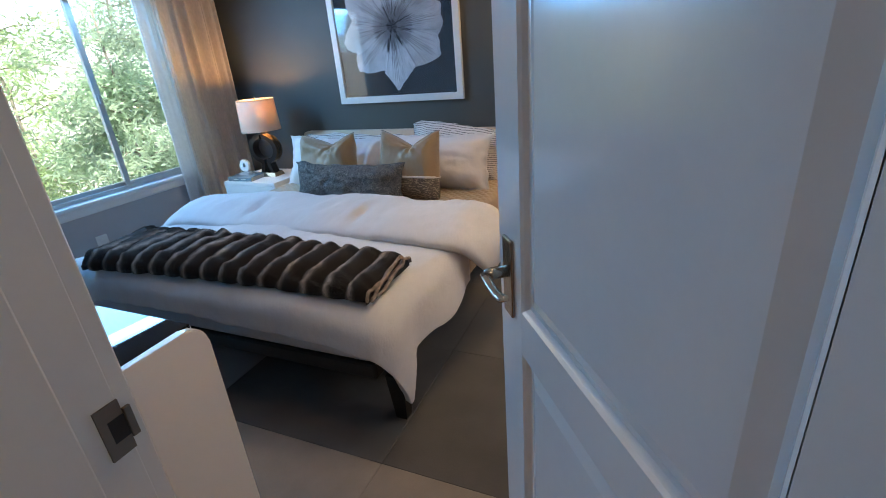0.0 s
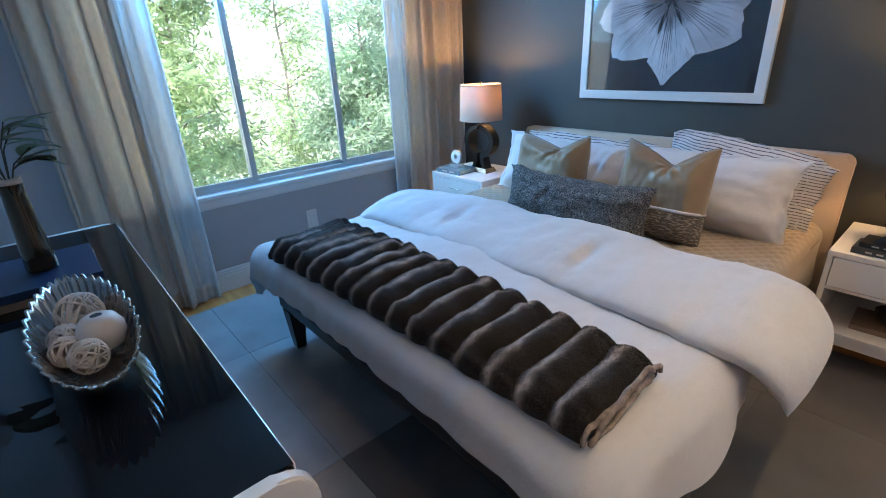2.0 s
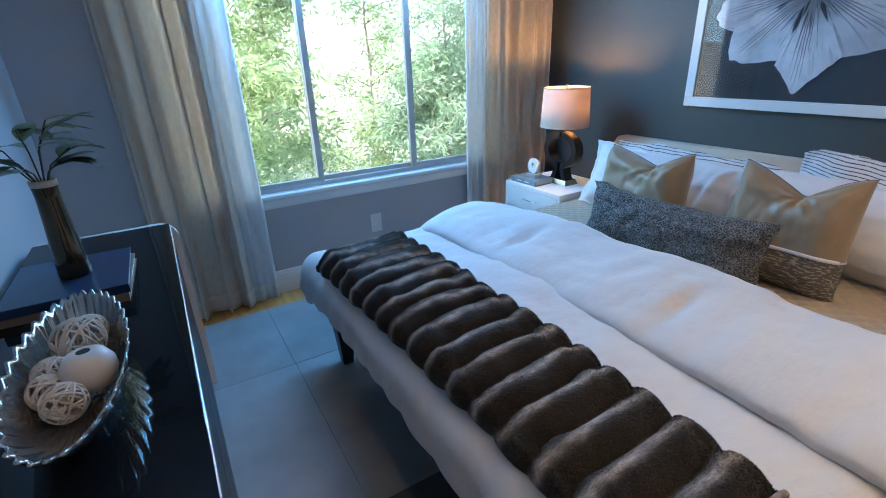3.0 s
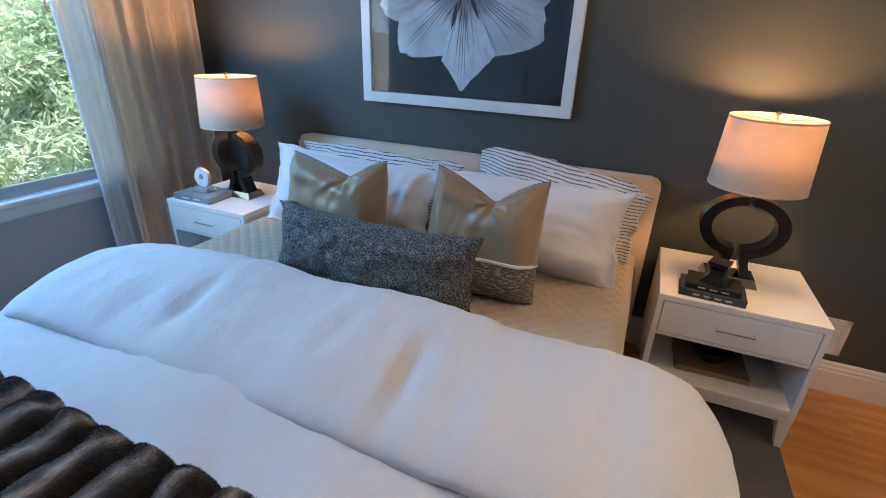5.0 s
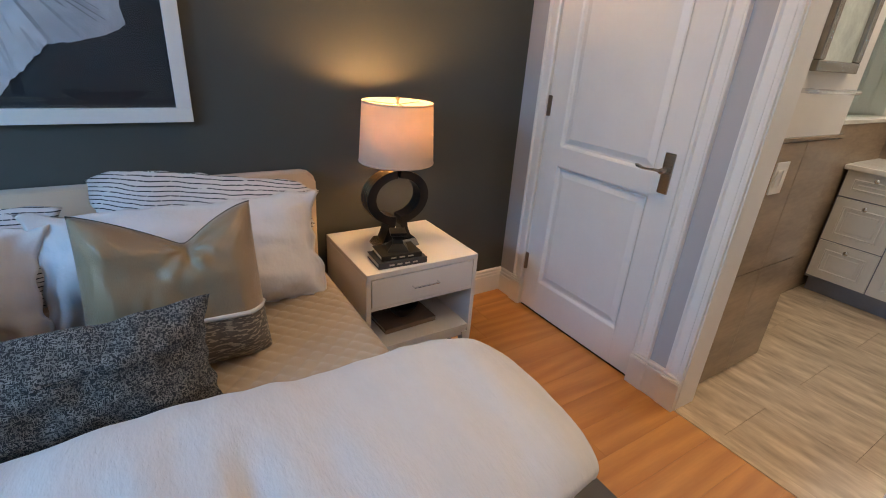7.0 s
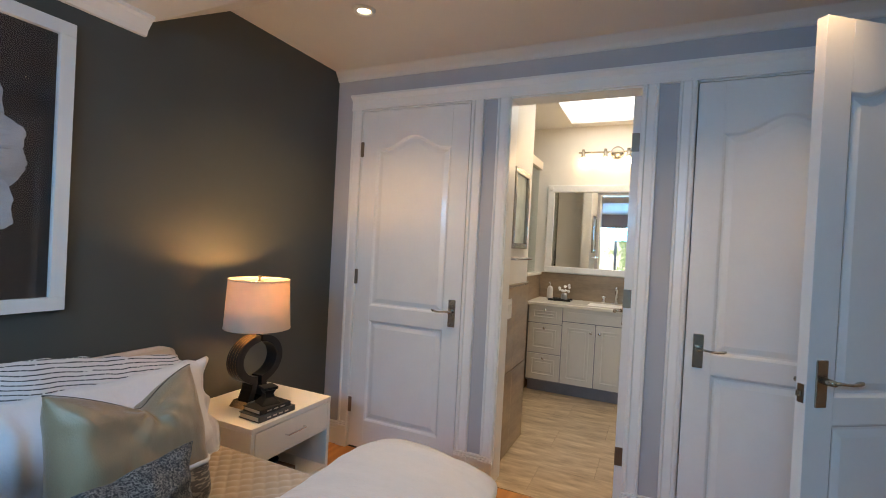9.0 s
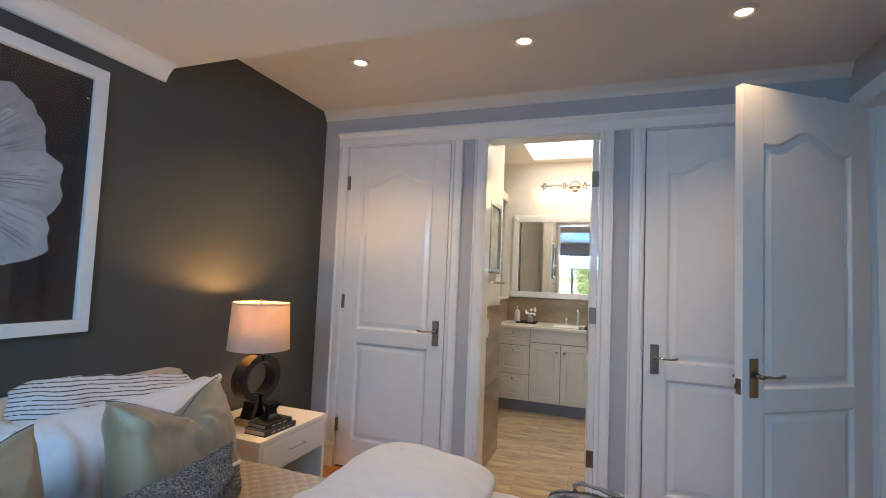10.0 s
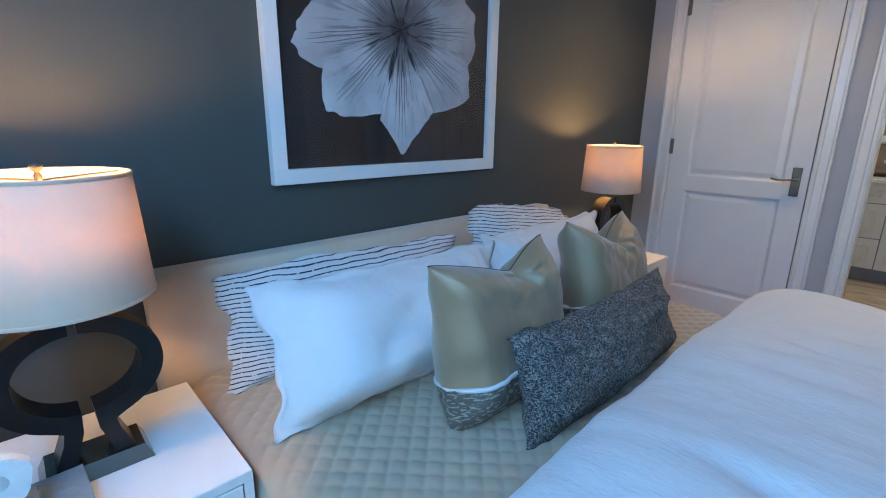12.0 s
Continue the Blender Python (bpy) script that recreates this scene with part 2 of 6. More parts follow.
def noisy(n, l, vec, scale, detail=2.0, stretch=(1, 1, 1)):
    mp, q = n.new("ShaderNodeMapping"), n.new("ShaderNodeTexNoise")
    mp.inputs["Scale"].default_value = stretch
    q.inputs["Scale"].default_value, q.inputs["Detail"].default_value = scale, detail
    l.new(vec, mp.inputs[0])
    l.new(mp.outputs[0], q.inputs["Vector"])
    return q.outputs["Fac"]


def stripes(n, l, vec, old):
    """Dashed dark stitched lines on white cotton."""
    s = n.new("ShaderNodeSeparateXYZ")
    l.new(vec, s.inputs[0])
    wob = noisy(n, l, vec, 9.0)
    line = op(n, l, "LESS_THAN", op(n, l, "FRACT", op(n, l, "MULTIPLY_ADD", s.outputs[1], 78.0, op(n, l, "MULTIPLY", wob, 1.3))), 0.24)
    dash = op(n, l, "LESS_THAN", op(n, l, "FRACT", op(n, l, "MULTIPLY_ADD", s.outputs[0], 40.0, op(n, l, "MULTIPLY", wob, 9.0))), 0.90)
    return blend(n, l, op(n, l, "MULTIPLY", line, dash), old, (0.012, 0.014, 0.022))


def tweed(n, l, vec, old):
    """Pale slubs of yarn that run along and across a black ground."""
    along, across = noisy(n, l, vec, 1.0, 1.0, (150, 560, 150)), noisy(n, l, vec, 1.0, 1.0, (560, 150, 150))
    f = op(n, l, "MAXIMUM", op(n, l, "GREATER_THAN", along, 0.565), op(n, l, "GREATER_THAN", across, 0.575))
    tone = op(n, l, "MULTIPLY_ADD", noisy(n, l, vec, 45.0), 1.1, 0.0)
    return blend(n, l, op(n, l, "MULTIPLY", f, tone), old, (0.30, 0.295, 0.28))


def velvet(n, l, vec, old):
    """Cut velvet of taupe and pale threads."""
    a = noisy(n, l, vec, 70.0, 4.0, (0.7, 3.0, 1))
    return blend(n, l, op(n, l, "GREATER_THAN", a, 0.55), old, (0.30, 0.26, 0.21))


STRIPE = pattern(mat("striped_white_cotton", (0.64, 0.62, 0.62), 0.85, var=0.02, fine=240, bump=0.25, dist=0.004, sheen=0.2), stripes)
TWEED = pattern(mat("charcoal_tweed", (0.018, 0.020, 0.024), 0.9, var=0.3, scale=60, fine=320, bump=0.7, dist=0.004), tweed)
SEAM = mat("dark_seam_thread", (0.03, 0.022, 0.016), 0.7)
VELVET = pattern(mat("taupe_cut_velvet", (0.10, 0.085, 0.07), 0.7, var=0.2, scale=40, fine=240, bump=0.4, dist=0.003), velvet)


def fur_tone(n, l, vec, old):
    """Pale frosted crests with painted-in window light, over dark brown hair, in slanting bands."""
    s = n.new("ShaderNodeSeparateXYZ")
    l.new(vec, s.inputs[0])
    w = op(n, l, "MULTIPLY", op(n, l, "SUBTRACT", noisy(n, l, vec, 12.0, 3.0), 0.5), 0.35)
    ph = op(n, l, "FRACT", op(n, l, "ADD", op(n, l, "MULTIPLY_ADD", s.outputs[0], 11.0, op(n, l, "MULTIPLY", s.outputs[1], 0.55)), w))
    d = op(n, l, "DIVIDE", op(n, l, "SUBTRACT", ph, 0.27), 0.13)
    crest = op(n, l, "EXPONENT", op(n, l, "MULTIPLY", op(n, l, "MULTIPLY", d, d), -1.0))
    hair = noisy(n, l, vec, 90.0, 3.0, (2.5, 0.6, 1))
    f = op(n, l, "MINIMUM", op(n, l, "MULTIPLY", crest, op(n, l, "MULTIPLY", op(n, l, "MULTIPLY_ADD", hair, 1.5, 0.0), op(n, l, "MULTIPLY_ADD", noisy(n, l, vec, 14.0), 2.0, -0.15))), 1.0)
    f = op(n, l, "MAXIMUM", f, 0.0)
    return blend(n, l, f, old, (0.46, 0.39, 0.345))


FUR = pattern(mat("dark_faux_fur", (0.013, 0.0095, 0.008), 0.75, var=0.4, scale=18, fine=220, bump=0.8, dist=0.010, stretch=(2.0, 0.7, 1), spec=0.2, sheen=0.15), fur_tone)


FUREDGE = mat("frosted_fur_edge", (0.24, 0.19, 0.16), 0.8, var=0.6, scale=40, fine=200, bump=0.8, dist=0.008)


def wood_tone(n, l, vec, old):
    """Cathedral grain that runs along the boards, different in each."""
    info, add, mp, wv = (n.new("ShaderNode" + k) for k in ("ObjectInfo", "VectorMath", "Mapping", "TexWave"))
    add.operation = "ADD"
    c = n.new("ShaderNodeCombineXYZ")
    l.new(op(n, l, "MULTIPLY", info.outputs["Random"], 37.0), c.inputs[0])
    l.new(op(n, l, "MULTIPLY", info.outputs["Random"], 11.0), c.inputs[1])
    l.new(vec, add.inputs[0])
    l.new(c.outputs[0], add.inputs[1])
    mp.inputs["Scale"].default_value = (0.45, 2.4, 1)
    l.new(add.outputs[0], mp.inputs[0])
    wv.bands_direction = "Y"
    wv.inputs["Scale"].default_value, wv.inputs["Distortion"].default_value, wv.inputs["Detail"].default_value, wv.inputs["Detail Scale"].default_value = 1.6, 13.0, 3.0, 0.7
    l.new(mp.outputs[0], wv.inputs["Vector"])
    fine = noisy(n, l, add.outputs[0], 9.0, 5.0, (0.8, 12.0, 1))
    f = op(n, l, "MULTIPLY", op(n, l, "ADD", op(n, l, "MULTIPLY", wv.outputs["Fac"], 0.62), op(n, l, "MULTIPLY", fine, 0.6)), 0.7)
    return blend(n, l, f, old, (0.38, 0.135, 0.032))


OAK = pattern(mat("honey_oak_floor", (0.60, 0.275, 0.078), 0.28, var=0.12, scale=3, fine=40, stretch=(1, 8, 1), bump=0.04, dist=0.003, coat=0.15, rnd=0.12), wood_tone)


def petal_tone(n, l, vec, old):
    """Veins that run out from the flower's dark heart."""
    s = n.new("ShaderNodeSeparateXYZ")
    l.new(vec, s.inputs[0])
    ang = op(n, l, "ARCTAN2", s.outputs[2], s.outputs[0])
    r = op(n, l, "SQRT", op(n, l, "ADD", op(n, l, "POWER", s.outputs[0], 2.0), op(n, l, "POWER", s.outputs[2], 2.0)))
    c = n.new("ShaderNodeCombineXYZ")
    l.new(op(n, l, "MULTIPLY", ang, 7.0), c.inputs[0])
    l.new(op(n, l, "MULTIPLY", r, 2.0), c.inputs[1])
    vein = noisy(n, l, c.outputs[0], 2.6, 4.0)
    v = op(n, l, "MULTIPLY", op(n, l, "GREATER_THAN", vein, 0.57), op(n, l, "SUBTRACT", 0.95, op(n, l, "MULTIPLY", r, 2.6)))
    heart = op(n, l, "POWER", op(n, l, "MAXIMUM", op(n, l, "SUBTRACT", 1.0, op(n, l, "MULTIPLY", r, 6.5)), 0.0), 0.6)
    f = op(n, l, "MINIMUM", op(n, l, "ADD", op(n, l, "MAXIMUM", v, 0.0), heart), 1.0)
    return blend(n, l, f, old, (0.045, 0.030, 0.032))


PETAL = pattern(mat("pale_grey_petal_print", (0.62, 0.595, 0.60), 0.6, var=0.28, scale=6, fine=40, bump=0.0, rnd=0.30), petal_tone)


# ---- mesh helpers ----
def mesh_of(bm, material, smooth=False, name="mesh"):
    me = bpy.data.meshes.new(name)
    bmesh.ops.recalc_face_normals(bm, faces=bm.faces)
    bm.to_mesh(me)
    bm.free()
    me.materials.append(material)
    if smooth:
        me.polygons.foreach_set("use_smooth", [True] * len(me.polygons))
    return me


def part(name, bm, material, parent=None, label="", smooth=False, at=None):
    """Links a bmesh as one mesh object, under a thing where one is given."""
    ob = new(name, mesh_of(bm, material, smooth, name))
    if parent:
        ob.parent = parent
    if at is not None:
        ob.matrix_basis = at
    return tagged(ob, label)


def thing(name, label, category, m=None, group="", kind=""):
    ob = tagged(new(name), label, category, group, kind)
    ob.matrix_basis = m if m is not None else Matrix()
    return ob


def box(x0, x1, y0, y1, z0, z1, bevel=0.0, segs=2, bm=None):
    own = bmesh.new()
    bmesh.ops.create_cube(own, size=1.0, matrix=Matrix.LocRotScale(((x0 + x1) / 2, (y0 + y1) / 2, (z0 + z1) / 2), None, (x1 - x0, y1 - y0, z1 - z0)))
    if bevel:
        bmesh.ops.bevel(own, geom=own.edges[:], offset=bevel, segments=segs, affect="EDGES", profile=0.5)
    if bm is None:
        return own
    me = bpy.data.meshes.new("piece")
    own.to_mesh(me)
    own.free()
    bm.from_mesh(me)
    bpy.data.meshes.remove(me)
    return bm


def lathe(profile, segs=32, bm=None, m=None):
    """A body of revolution round z; profile: (radius, height) pairs."""
    bm = bm or bmesh.new()
    m = m or Matrix()
    rings = []
    for r, z in profile:
        rings.append([bm.verts.new(m @ Vector((r * math.cos(2 * math.pi * i / segs), r * math.sin(2 * math.pi * i / segs), z))) for i in range(segs)])
    for a, b in zip(rings, rings[1:]):
        for i in range(segs):
            bm.faces.new((a[i], a[(i + 1) % segs], b[(i + 1) % segs], b[i]))
    if profile[0] == profile[-1]:
        return bm
    if profile[0][0] > 1e-4:
        bm.faces.new(rings[0])
    if profile[-1][0] > 1e-4:
        bm.faces.new(rings[-1])
    return bm


def tube(points, radius, segs=8, bm=None, flat=1.0, closed=False):
    """A round or flattened rod along points."""
    bm = bm or bmesh.new()
    pts = [Vector(p) for p in points]
    rings = []
    for i, p in enumerate(pts):
        a = pts[i - 1] if i or closed else p
        b = pts[(i + 1) % len(pts)] if i < len(pts) - 1 or closed else p
        d = (b - a).normalized()
        side = d.cross(Vector((0, 0, 1)))
        side = side.normalized() if side.length > 0.05 else Vector((1, 0, 0))
        up = side.cross(d).normalized()
        r = radius[i] if isinstance(radius, (list, tuple)) else radius
        rings.append([bm.verts.new(p + r * (math.cos(2 * math.pi * k / segs) * side + flat * math.sin(2 * math.pi * k / segs) * up)) for k in range(segs)])
    pairs = list(zip(rings, rings[1:])) + ([(rings[-1], rings[0])] if closed else [])
    for a, b in pairs:
        for k in range(segs):
            bm.faces.new((a[k], a[(k + 1) % segs], b[(k + 1) % segs], b[k]))
    if not closed:
        bm.faces.new(rings[0]), bm.faces.new(rings[-1])
    return bm


def prism(outline, axis, d0, d1, bm=None):
    """A flat outline of (a, b) pairs pushed along an axis: "x": (y, z), "y": (x, z), "z": (x, y)."""
    bm = bm or bmesh.new()
    put = {"x": lambda a, b, d: (d, a, b), "y": lambda a, b, d: (a, d, b), "z": lambda a, b, d: (a, b, d)}[axis]
    lo = [bm.verts.new(put(a, b, d0)) for a, b in outline]
    hi = [bm.verts.new(put(a, b, d1)) for a, b in outline]
    bm.faces.new(lo), bm.faces.new(hi)
    for i in range(len(outline)):
        j = (i + 1) % len(outline)
        bm.faces.new((lo[i], lo[j], hi[j], hi[i]))
    return bm


def grid(nu, nv, f, bm=None):
    """A sheet of nu by nv cells; f(u, v), u and v from 0 to 1, gives each point."""
    bm = bm or bmesh.new()
    vs = [[bm.verts.new(f(i / nu, j / nv)) for j in range(nv + 1)] for i in range(nu + 1)]
    for i in range(nu):
        for j in range(nv):
            bm.faces.new((vs[i][j], vs[i + 1][j], vs[i + 1][j + 1], vs[i][j + 1]))
    return bm


def structure(name, bm, material, label, category, smooth=False):
    return tagged(part(name, bm, material, smooth=smooth), label, category, "", "structure")


def wob(x, y, z, s, seed=0.0):
    return noise.noise(Vector((x * s + seed, y * s - seed, z * s + 2 * seed)))


# ---- bedroom shell ----
T = 0.12
structure("wall_north", box(XW - T, XE + T, YN, YN + T, 0, 2.6), CHARCOAL, "matt charcoal grey painted wall behind the bed", "wall")

WY0, WY1, WZ0, WZ1 = 1.02, 2.98, 0.585, 1.83
bm = box(XW - T, XW, YS - T, WY0, 0, 2.6)
box(XW - T, XW, WY1, YN, 0, 2.6, bm=bm), box(XW - T, XW, WY0, WY1, 0, WZ0, bm=bm), box(XW - T, XW, WY0, WY1, WZ1, 2.6, bm=bm)
structure("wall_west", bm, GREY, "pale grey painted wall round the wide window", "wall")

JX0, JX1 = -0.392, 0.28        # entry opening
bm = box(XW, JX0 - 0.02, YS - T, YS, 0, 2.6)
box(JX1 + 0.02, XE + T, YS - T, YS, 0, 2.6, bm=bm), box(JX0 - 0.02, JX1 + 0.02, YS - T, YS, 2.07, 2.6, bm=bm)
structure("wall_south", bm, GREY, "pale grey painted wall with the entry doorway", "wall")

# east wall: openings (low y, high y)
OPEN = {"c1": (2.515, 3.222), "bath": (1.66, 2.29), "c2": (0.735, 1.43)}
bm, y = bmesh.new(), YS - T
for a, b in (OPEN["c2"], OPEN["bath"], OPEN["c1"]):
    box(XE, XE + T, y, a - 0.02, 0, 2.7, bm=bm)
    box(XE, XE + T, a - 0.02, b + 0.02, 2.06, 2.7, bm=bm)
    y = b + 0.02
box(XE, XE + T, y, YN, 0, 2.7, bm=bm)
structure("wall_east", bm, GREY, "pale grey painted wall with two closet doors and a bathroom doorway", "wall")

structure("ceiling_closets", prism([(-0.44, ZC), (XE + 0.01, ZC), (XE + 0.01, 2.5), (-0.44, 2.5)], "y", YS - 0.02, YN + 0.02), CEIL, "white painted flat ceiling with recessed downlights", "ceiling")
structure("ceiling_bed", prism([(XW - 0.01, ZL), (-0.80, ZL), (-0.44, ZC), (-0.44, 2.5), (XW - 0.01, 2.5)], "y", YS - 0.02, YN + 0.02), CEIL, "white painted lower ceiling with a sloping edge over the bed", "ceiling")
crown = [(YN, 2.01), (YN - 0.014, 2.012), (YN - 0.02, 2.03), (YN - 0.045, 2.06), (YN - 0.06, 2.068), (YN - 0.062, ZL), (YN, ZL)]
structure("crown_trim", prism(crown, "x", XW, -0.825), WHITE, "white painted crown moulding above the charcoal wall", "trim")
ecrown = [(XE, ZC - 0.058), (XE - 0.010, ZC - 0.056), (XE - 0.018, ZC - 0.036), (XE - 0.038, ZC - 0.010), (XE - 0.044, ZC), (XE, ZC)]
structure("cornice_trim", prism(ecrown, "y", YS, YN), CEIL, "thin white cornice along the closet wall", "trim")

structure("subfloor", box(XW - T, XE + T, YS - T, YN + T, -0.12, -0.012), DARKHOLE, "dark subfloor under the oak boards", "floor")

# hallway behind the entry
structure("wall_hall", box(-1.6, 1.4, -1.32, -1.2, 0, 2.6), BATHW, "pale hallway wall behind the entry", "wall")
structure("wall_hall_west", box(-1.6, -1.48, -1.2, YS - T, 0, 2.6), BATHW, "pale hallway side wall", "wall")
structure("wall_hall_east", box(1.28, 1.4, -1.2, YS - T, 0, 2.6), BATHW, "pale hallway side wall", "wall")
structure("ceiling_hall", box(-1.6, 1.4, -1.32, YS - T, 2.42, 2.5), CEIL, "white hallway ceiling", "ceiling")
structure("floor_hall", box(-1.6, 1.4, -1.32, YS - T, -0.03, -0.002), OAK, "honey oak hallway floor", "floor")

# baseboards
BASE = [(0, 0), (0.016, 0), (0.016, 0.095), (0.013, 0.10), (0.013, 0.112), (0.009, 0.118), (0.009, 0.128), (0.004, 0.134), (0, 0.136)]


def baseboard(name, axis, face, sign, a, b):
    structure(name, prism([(face + sign * d, z) for d, z in BASE], axis, a, b), WHITE, "white painted moulded baseboard", "baseboard")


baseboard("baseboard_north", "x", YN, -1, XW, XE)
baseboard("baseboard_west", "y", XW, 1, YS, YN - 0.017)
baseboard("baseboard_south", "x", YS, 1, XW + 0.017, JX0 - 0.085)
baseboard("baseboard_corner", "y", XE, -1, 3.29, YN - 0.017)


# ---- doors ----
def lever(parent, y, z, side, turn):
    """A long plate with a waved lever; side: which way it stands out along x, turn: which way the lever points along y."""
    h = part("door_handle", box(-0.0035, 0.0035, -0.021, 0.021, -0.075, 0.075, 0.003), NICKEL, parent, "brushed nickel lever on a long plate", at=pose(side * 0.021, y, z))
    part("spindle", lathe([(0.011, 0), (0.011, 0.03), (0.009, 0.045)], 16, m=pose(0, 0, 0.012, 0, side * 90, 0)), NICKEL, h, smooth=True)
    pts = [(side * 0.043, 0, 0.012), (side * 0.047, turn * 0.018, 0.014), (side * 0.047, turn * 0.045, 0.010), (side * 0.046, turn * 0.072, 0.009), (side * 0.044, turn * 0.094, 0.013), (side * 0.042, turn * 0.104, 0.016)]
    part("lever", tube(pts, [0.009, 0.0085, 0.0075, 0.0085, 0.0105, 0.006], 10, flat=0.6), NICKEL, h, smooth=True)


def arch_line(a, b, z, rise, n=18):
    """The camel-backed top edge of a panel from a to b."""
    out = []
    for i in range(n + 1):
        s = abs(2 * i / n - 1)
        k = 0.0 if s > 0.82 else 0.5 * (1 + math.cos(math.pi * s / 0.82))
        out.append((a + (b - a) * i / n, z + rise * k))
    return out


def door_leaf(parent, w, h, drop=0.0, th=0.036):
    """A moulded two-panel leaf; it stands on y from 0 to w and z from 0 to h, its middle at x = 0."""
    st, z1, z2, z3, z4, rise = 0.105, 0.168, 0.775 - drop, 0.861 - drop, 1.80, 0.075
    hx = th / 2
    for a, b in ((0, st), (w - st, w)):
        part("stile", box(-hx, hx, a, b, 0, h, 0.0012, 1), DOORW, parent)
    for a, b in ((0, z1), (z2, z3)):
        part("rail", box(-hx, hx, st, w - st, a, b), DOORW, parent)
    top = arch_line(st, w - st, z4, rise)
    part("rail", prism([(st, h)] + top + [(w - st, h)], "x", -hx, hx), DOORW, parent)
    for zb, line in ((z1, [(st, z2), (w - st, z2)]), (z3, top)):
        loop = [(w - st, zb), (st, zb)] + line
        zc = (min(p[1] for p in loop) + max(p[1] for p in loop)) / 2
        hw, hh = w / 2 - st, max(p[1] for p in loop) - zc
        bm = bmesh.new()
        for s in (-1, 1):
            rings = []
            for inset, depth in ((0, 0.0), (0.006, 0.004), (0.012, 0.011), (0.020, 0.012), (0.045, 0.005)):
                rings.append([bm.verts.new((s * (hx - depth), w / 2 + (y - w / 2) * (1 - inset / hw), zc + (z - zc) * (1 - inset / hh))) for y, z in loop])
            for p, q in zip(rings, rings[1:]):
                for i in range(len(loop)):
                    j = (i + 1) % len(loop)
                    bm.faces.new((p[i], p[j], q[j], q[i]))
            bm.faces.new(rings[-1])
        part("panel", bm, DOORW, parent)


def hinge(parent, x, y, zs):
    for z in zs:
        part("hinge", lathe([(0.006, -0.045), (0.006, 0.045)], 10, m=pose(x, y, z)), HINGE, parent, "bronze hinge knuckle")
        part("hinge", box(x - 0.002, x + 0.004, y - 0.012, y + 0.012, z - 0.044, z + 0.044), HINGE, parent)


def jamb_set(name, y0, y1):
    """The lining of an opening in the closet wall."""
    j = thing(name, "white painted door lining", "door frame", kind="structure")
    for a in (y0 - 0.02, y1):
        part("side_lining", box(XE - 0.002, XE + T + 0.002, a, a + 0.02, 0, 2.045), WHITE, j)
    part("head_lining", box(XE - 0.002, XE + T + 0.002, y0 - 0.02, y1 + 0.02, 2.045, 2.062), WHITE, j)


for key in ("c1", "bath", "c2"):
    jamb_set("jamb_" + key.replace("c1", "closet").replace("c2", "closet_south"), *OPEN[key])

# casings with a stepped profile
CAS = [(0, 0.0), (0, 0.018), (0.006, 0.022), (0.016, 0.022), (0.022, 0.014), (0.054, 0.012), (0.060, 0.019), (0.068, 0.019), (0.070, 0.012), (0.070, 0.0)]


def casing(a, sign):
    """A standing casing from the opening's edge a outwards."""
    structure("casing_trim", prism([(XE - d, a + sign * (0.004 + s)) for s, d in CAS], "z", 0.15, 2.052), WHITE, "white painted moulded door casing", "trim")
    lo, hi = sorted((a + sign * 0.002, a + sign * 0.078))
    bm = box(XE - 0.026, XE, lo, hi, 0, 0.12, 0.002)
    box(XE - 0.031, XE, lo, hi, 0.12, 0.130, 0.004, bm=bm), box(XE - 0.027, XE, lo, hi, 0.131, 0.139, 0.003, bm=bm), box(XE - 0.023, XE, lo, hi, 0.140, 0.15, 0.004, bm=bm)
    structure("plinth_trim", bm, WHITE, "white painted plinth block under the casing", "trim")


for key, (a, b) in OPEN.items():
    casing(a, -1), casing(b, 1)
for a, b in ((1.508, 1.582), (2.368, 2.437)):
    bm = box(XE - 0.022, XE, a - 0.0015, b + 0.0015, 0, 0.12, 0.002)
    box(XE - 0.025, XE, a - 0.0015, b + 0.0015, 0.12, 0.132, 0.003, bm=bm), box(XE - 0.020, XE, a - 0.0015, b + 0.0015, 0.134, 0.15, 0.005, bm=bm)
    structure("base_trim", bm, WHITE, "white painted base between the casings", "baseboard")
head = [(XE, 2.052), (XE - 0.018, 2.052), (XE - 0.018, 2.060), (XE - 0.014, 2.062), (XE - 0.014, 2.108), (XE - 0.020, 2.114), (XE - 0.030, 2.124), (XE - 0.036, 2.128), (XE - 0.036, 2.14), (XE, 2.14)]
structure("head_trim", prism(head, "y", 0.655, 3.302), WHITE, "long white head moulding above the three doors", "trim")

# closet doors, closed
d1 = thing("door_1", "closed white two-panel closet door with nickel lever", "door", pose(XE + 0.012, 2.519, 0.012), kind="structure")
door_leaf(d1, 0.699, 2.028)
lever(d1, 0.052, 0.872, -1, 1)
hinge(d1, -0.022, 0.699, (0.25, 1.03, 1.80))
d2 = thing("door_2", "closed white two-panel closet door beside the entry", "door", pose(XE + 0.012, 0.739, 0.012), kind="structure")
door_leaf(d2, 0.687, 2.028, 0.035)
lever(d2, 0.635, 0.838, -1, -1)
for yy0, yy1, nm in ((2.44, 3.30, "closet_back"), (0.55, 1.5, "closet_south_back")):
    structure(nm, box(XE + T, XE + T + 0.1, yy0, yy1, 0, 2.5), BATHW, "cream wall behind the closed closet", "wall")

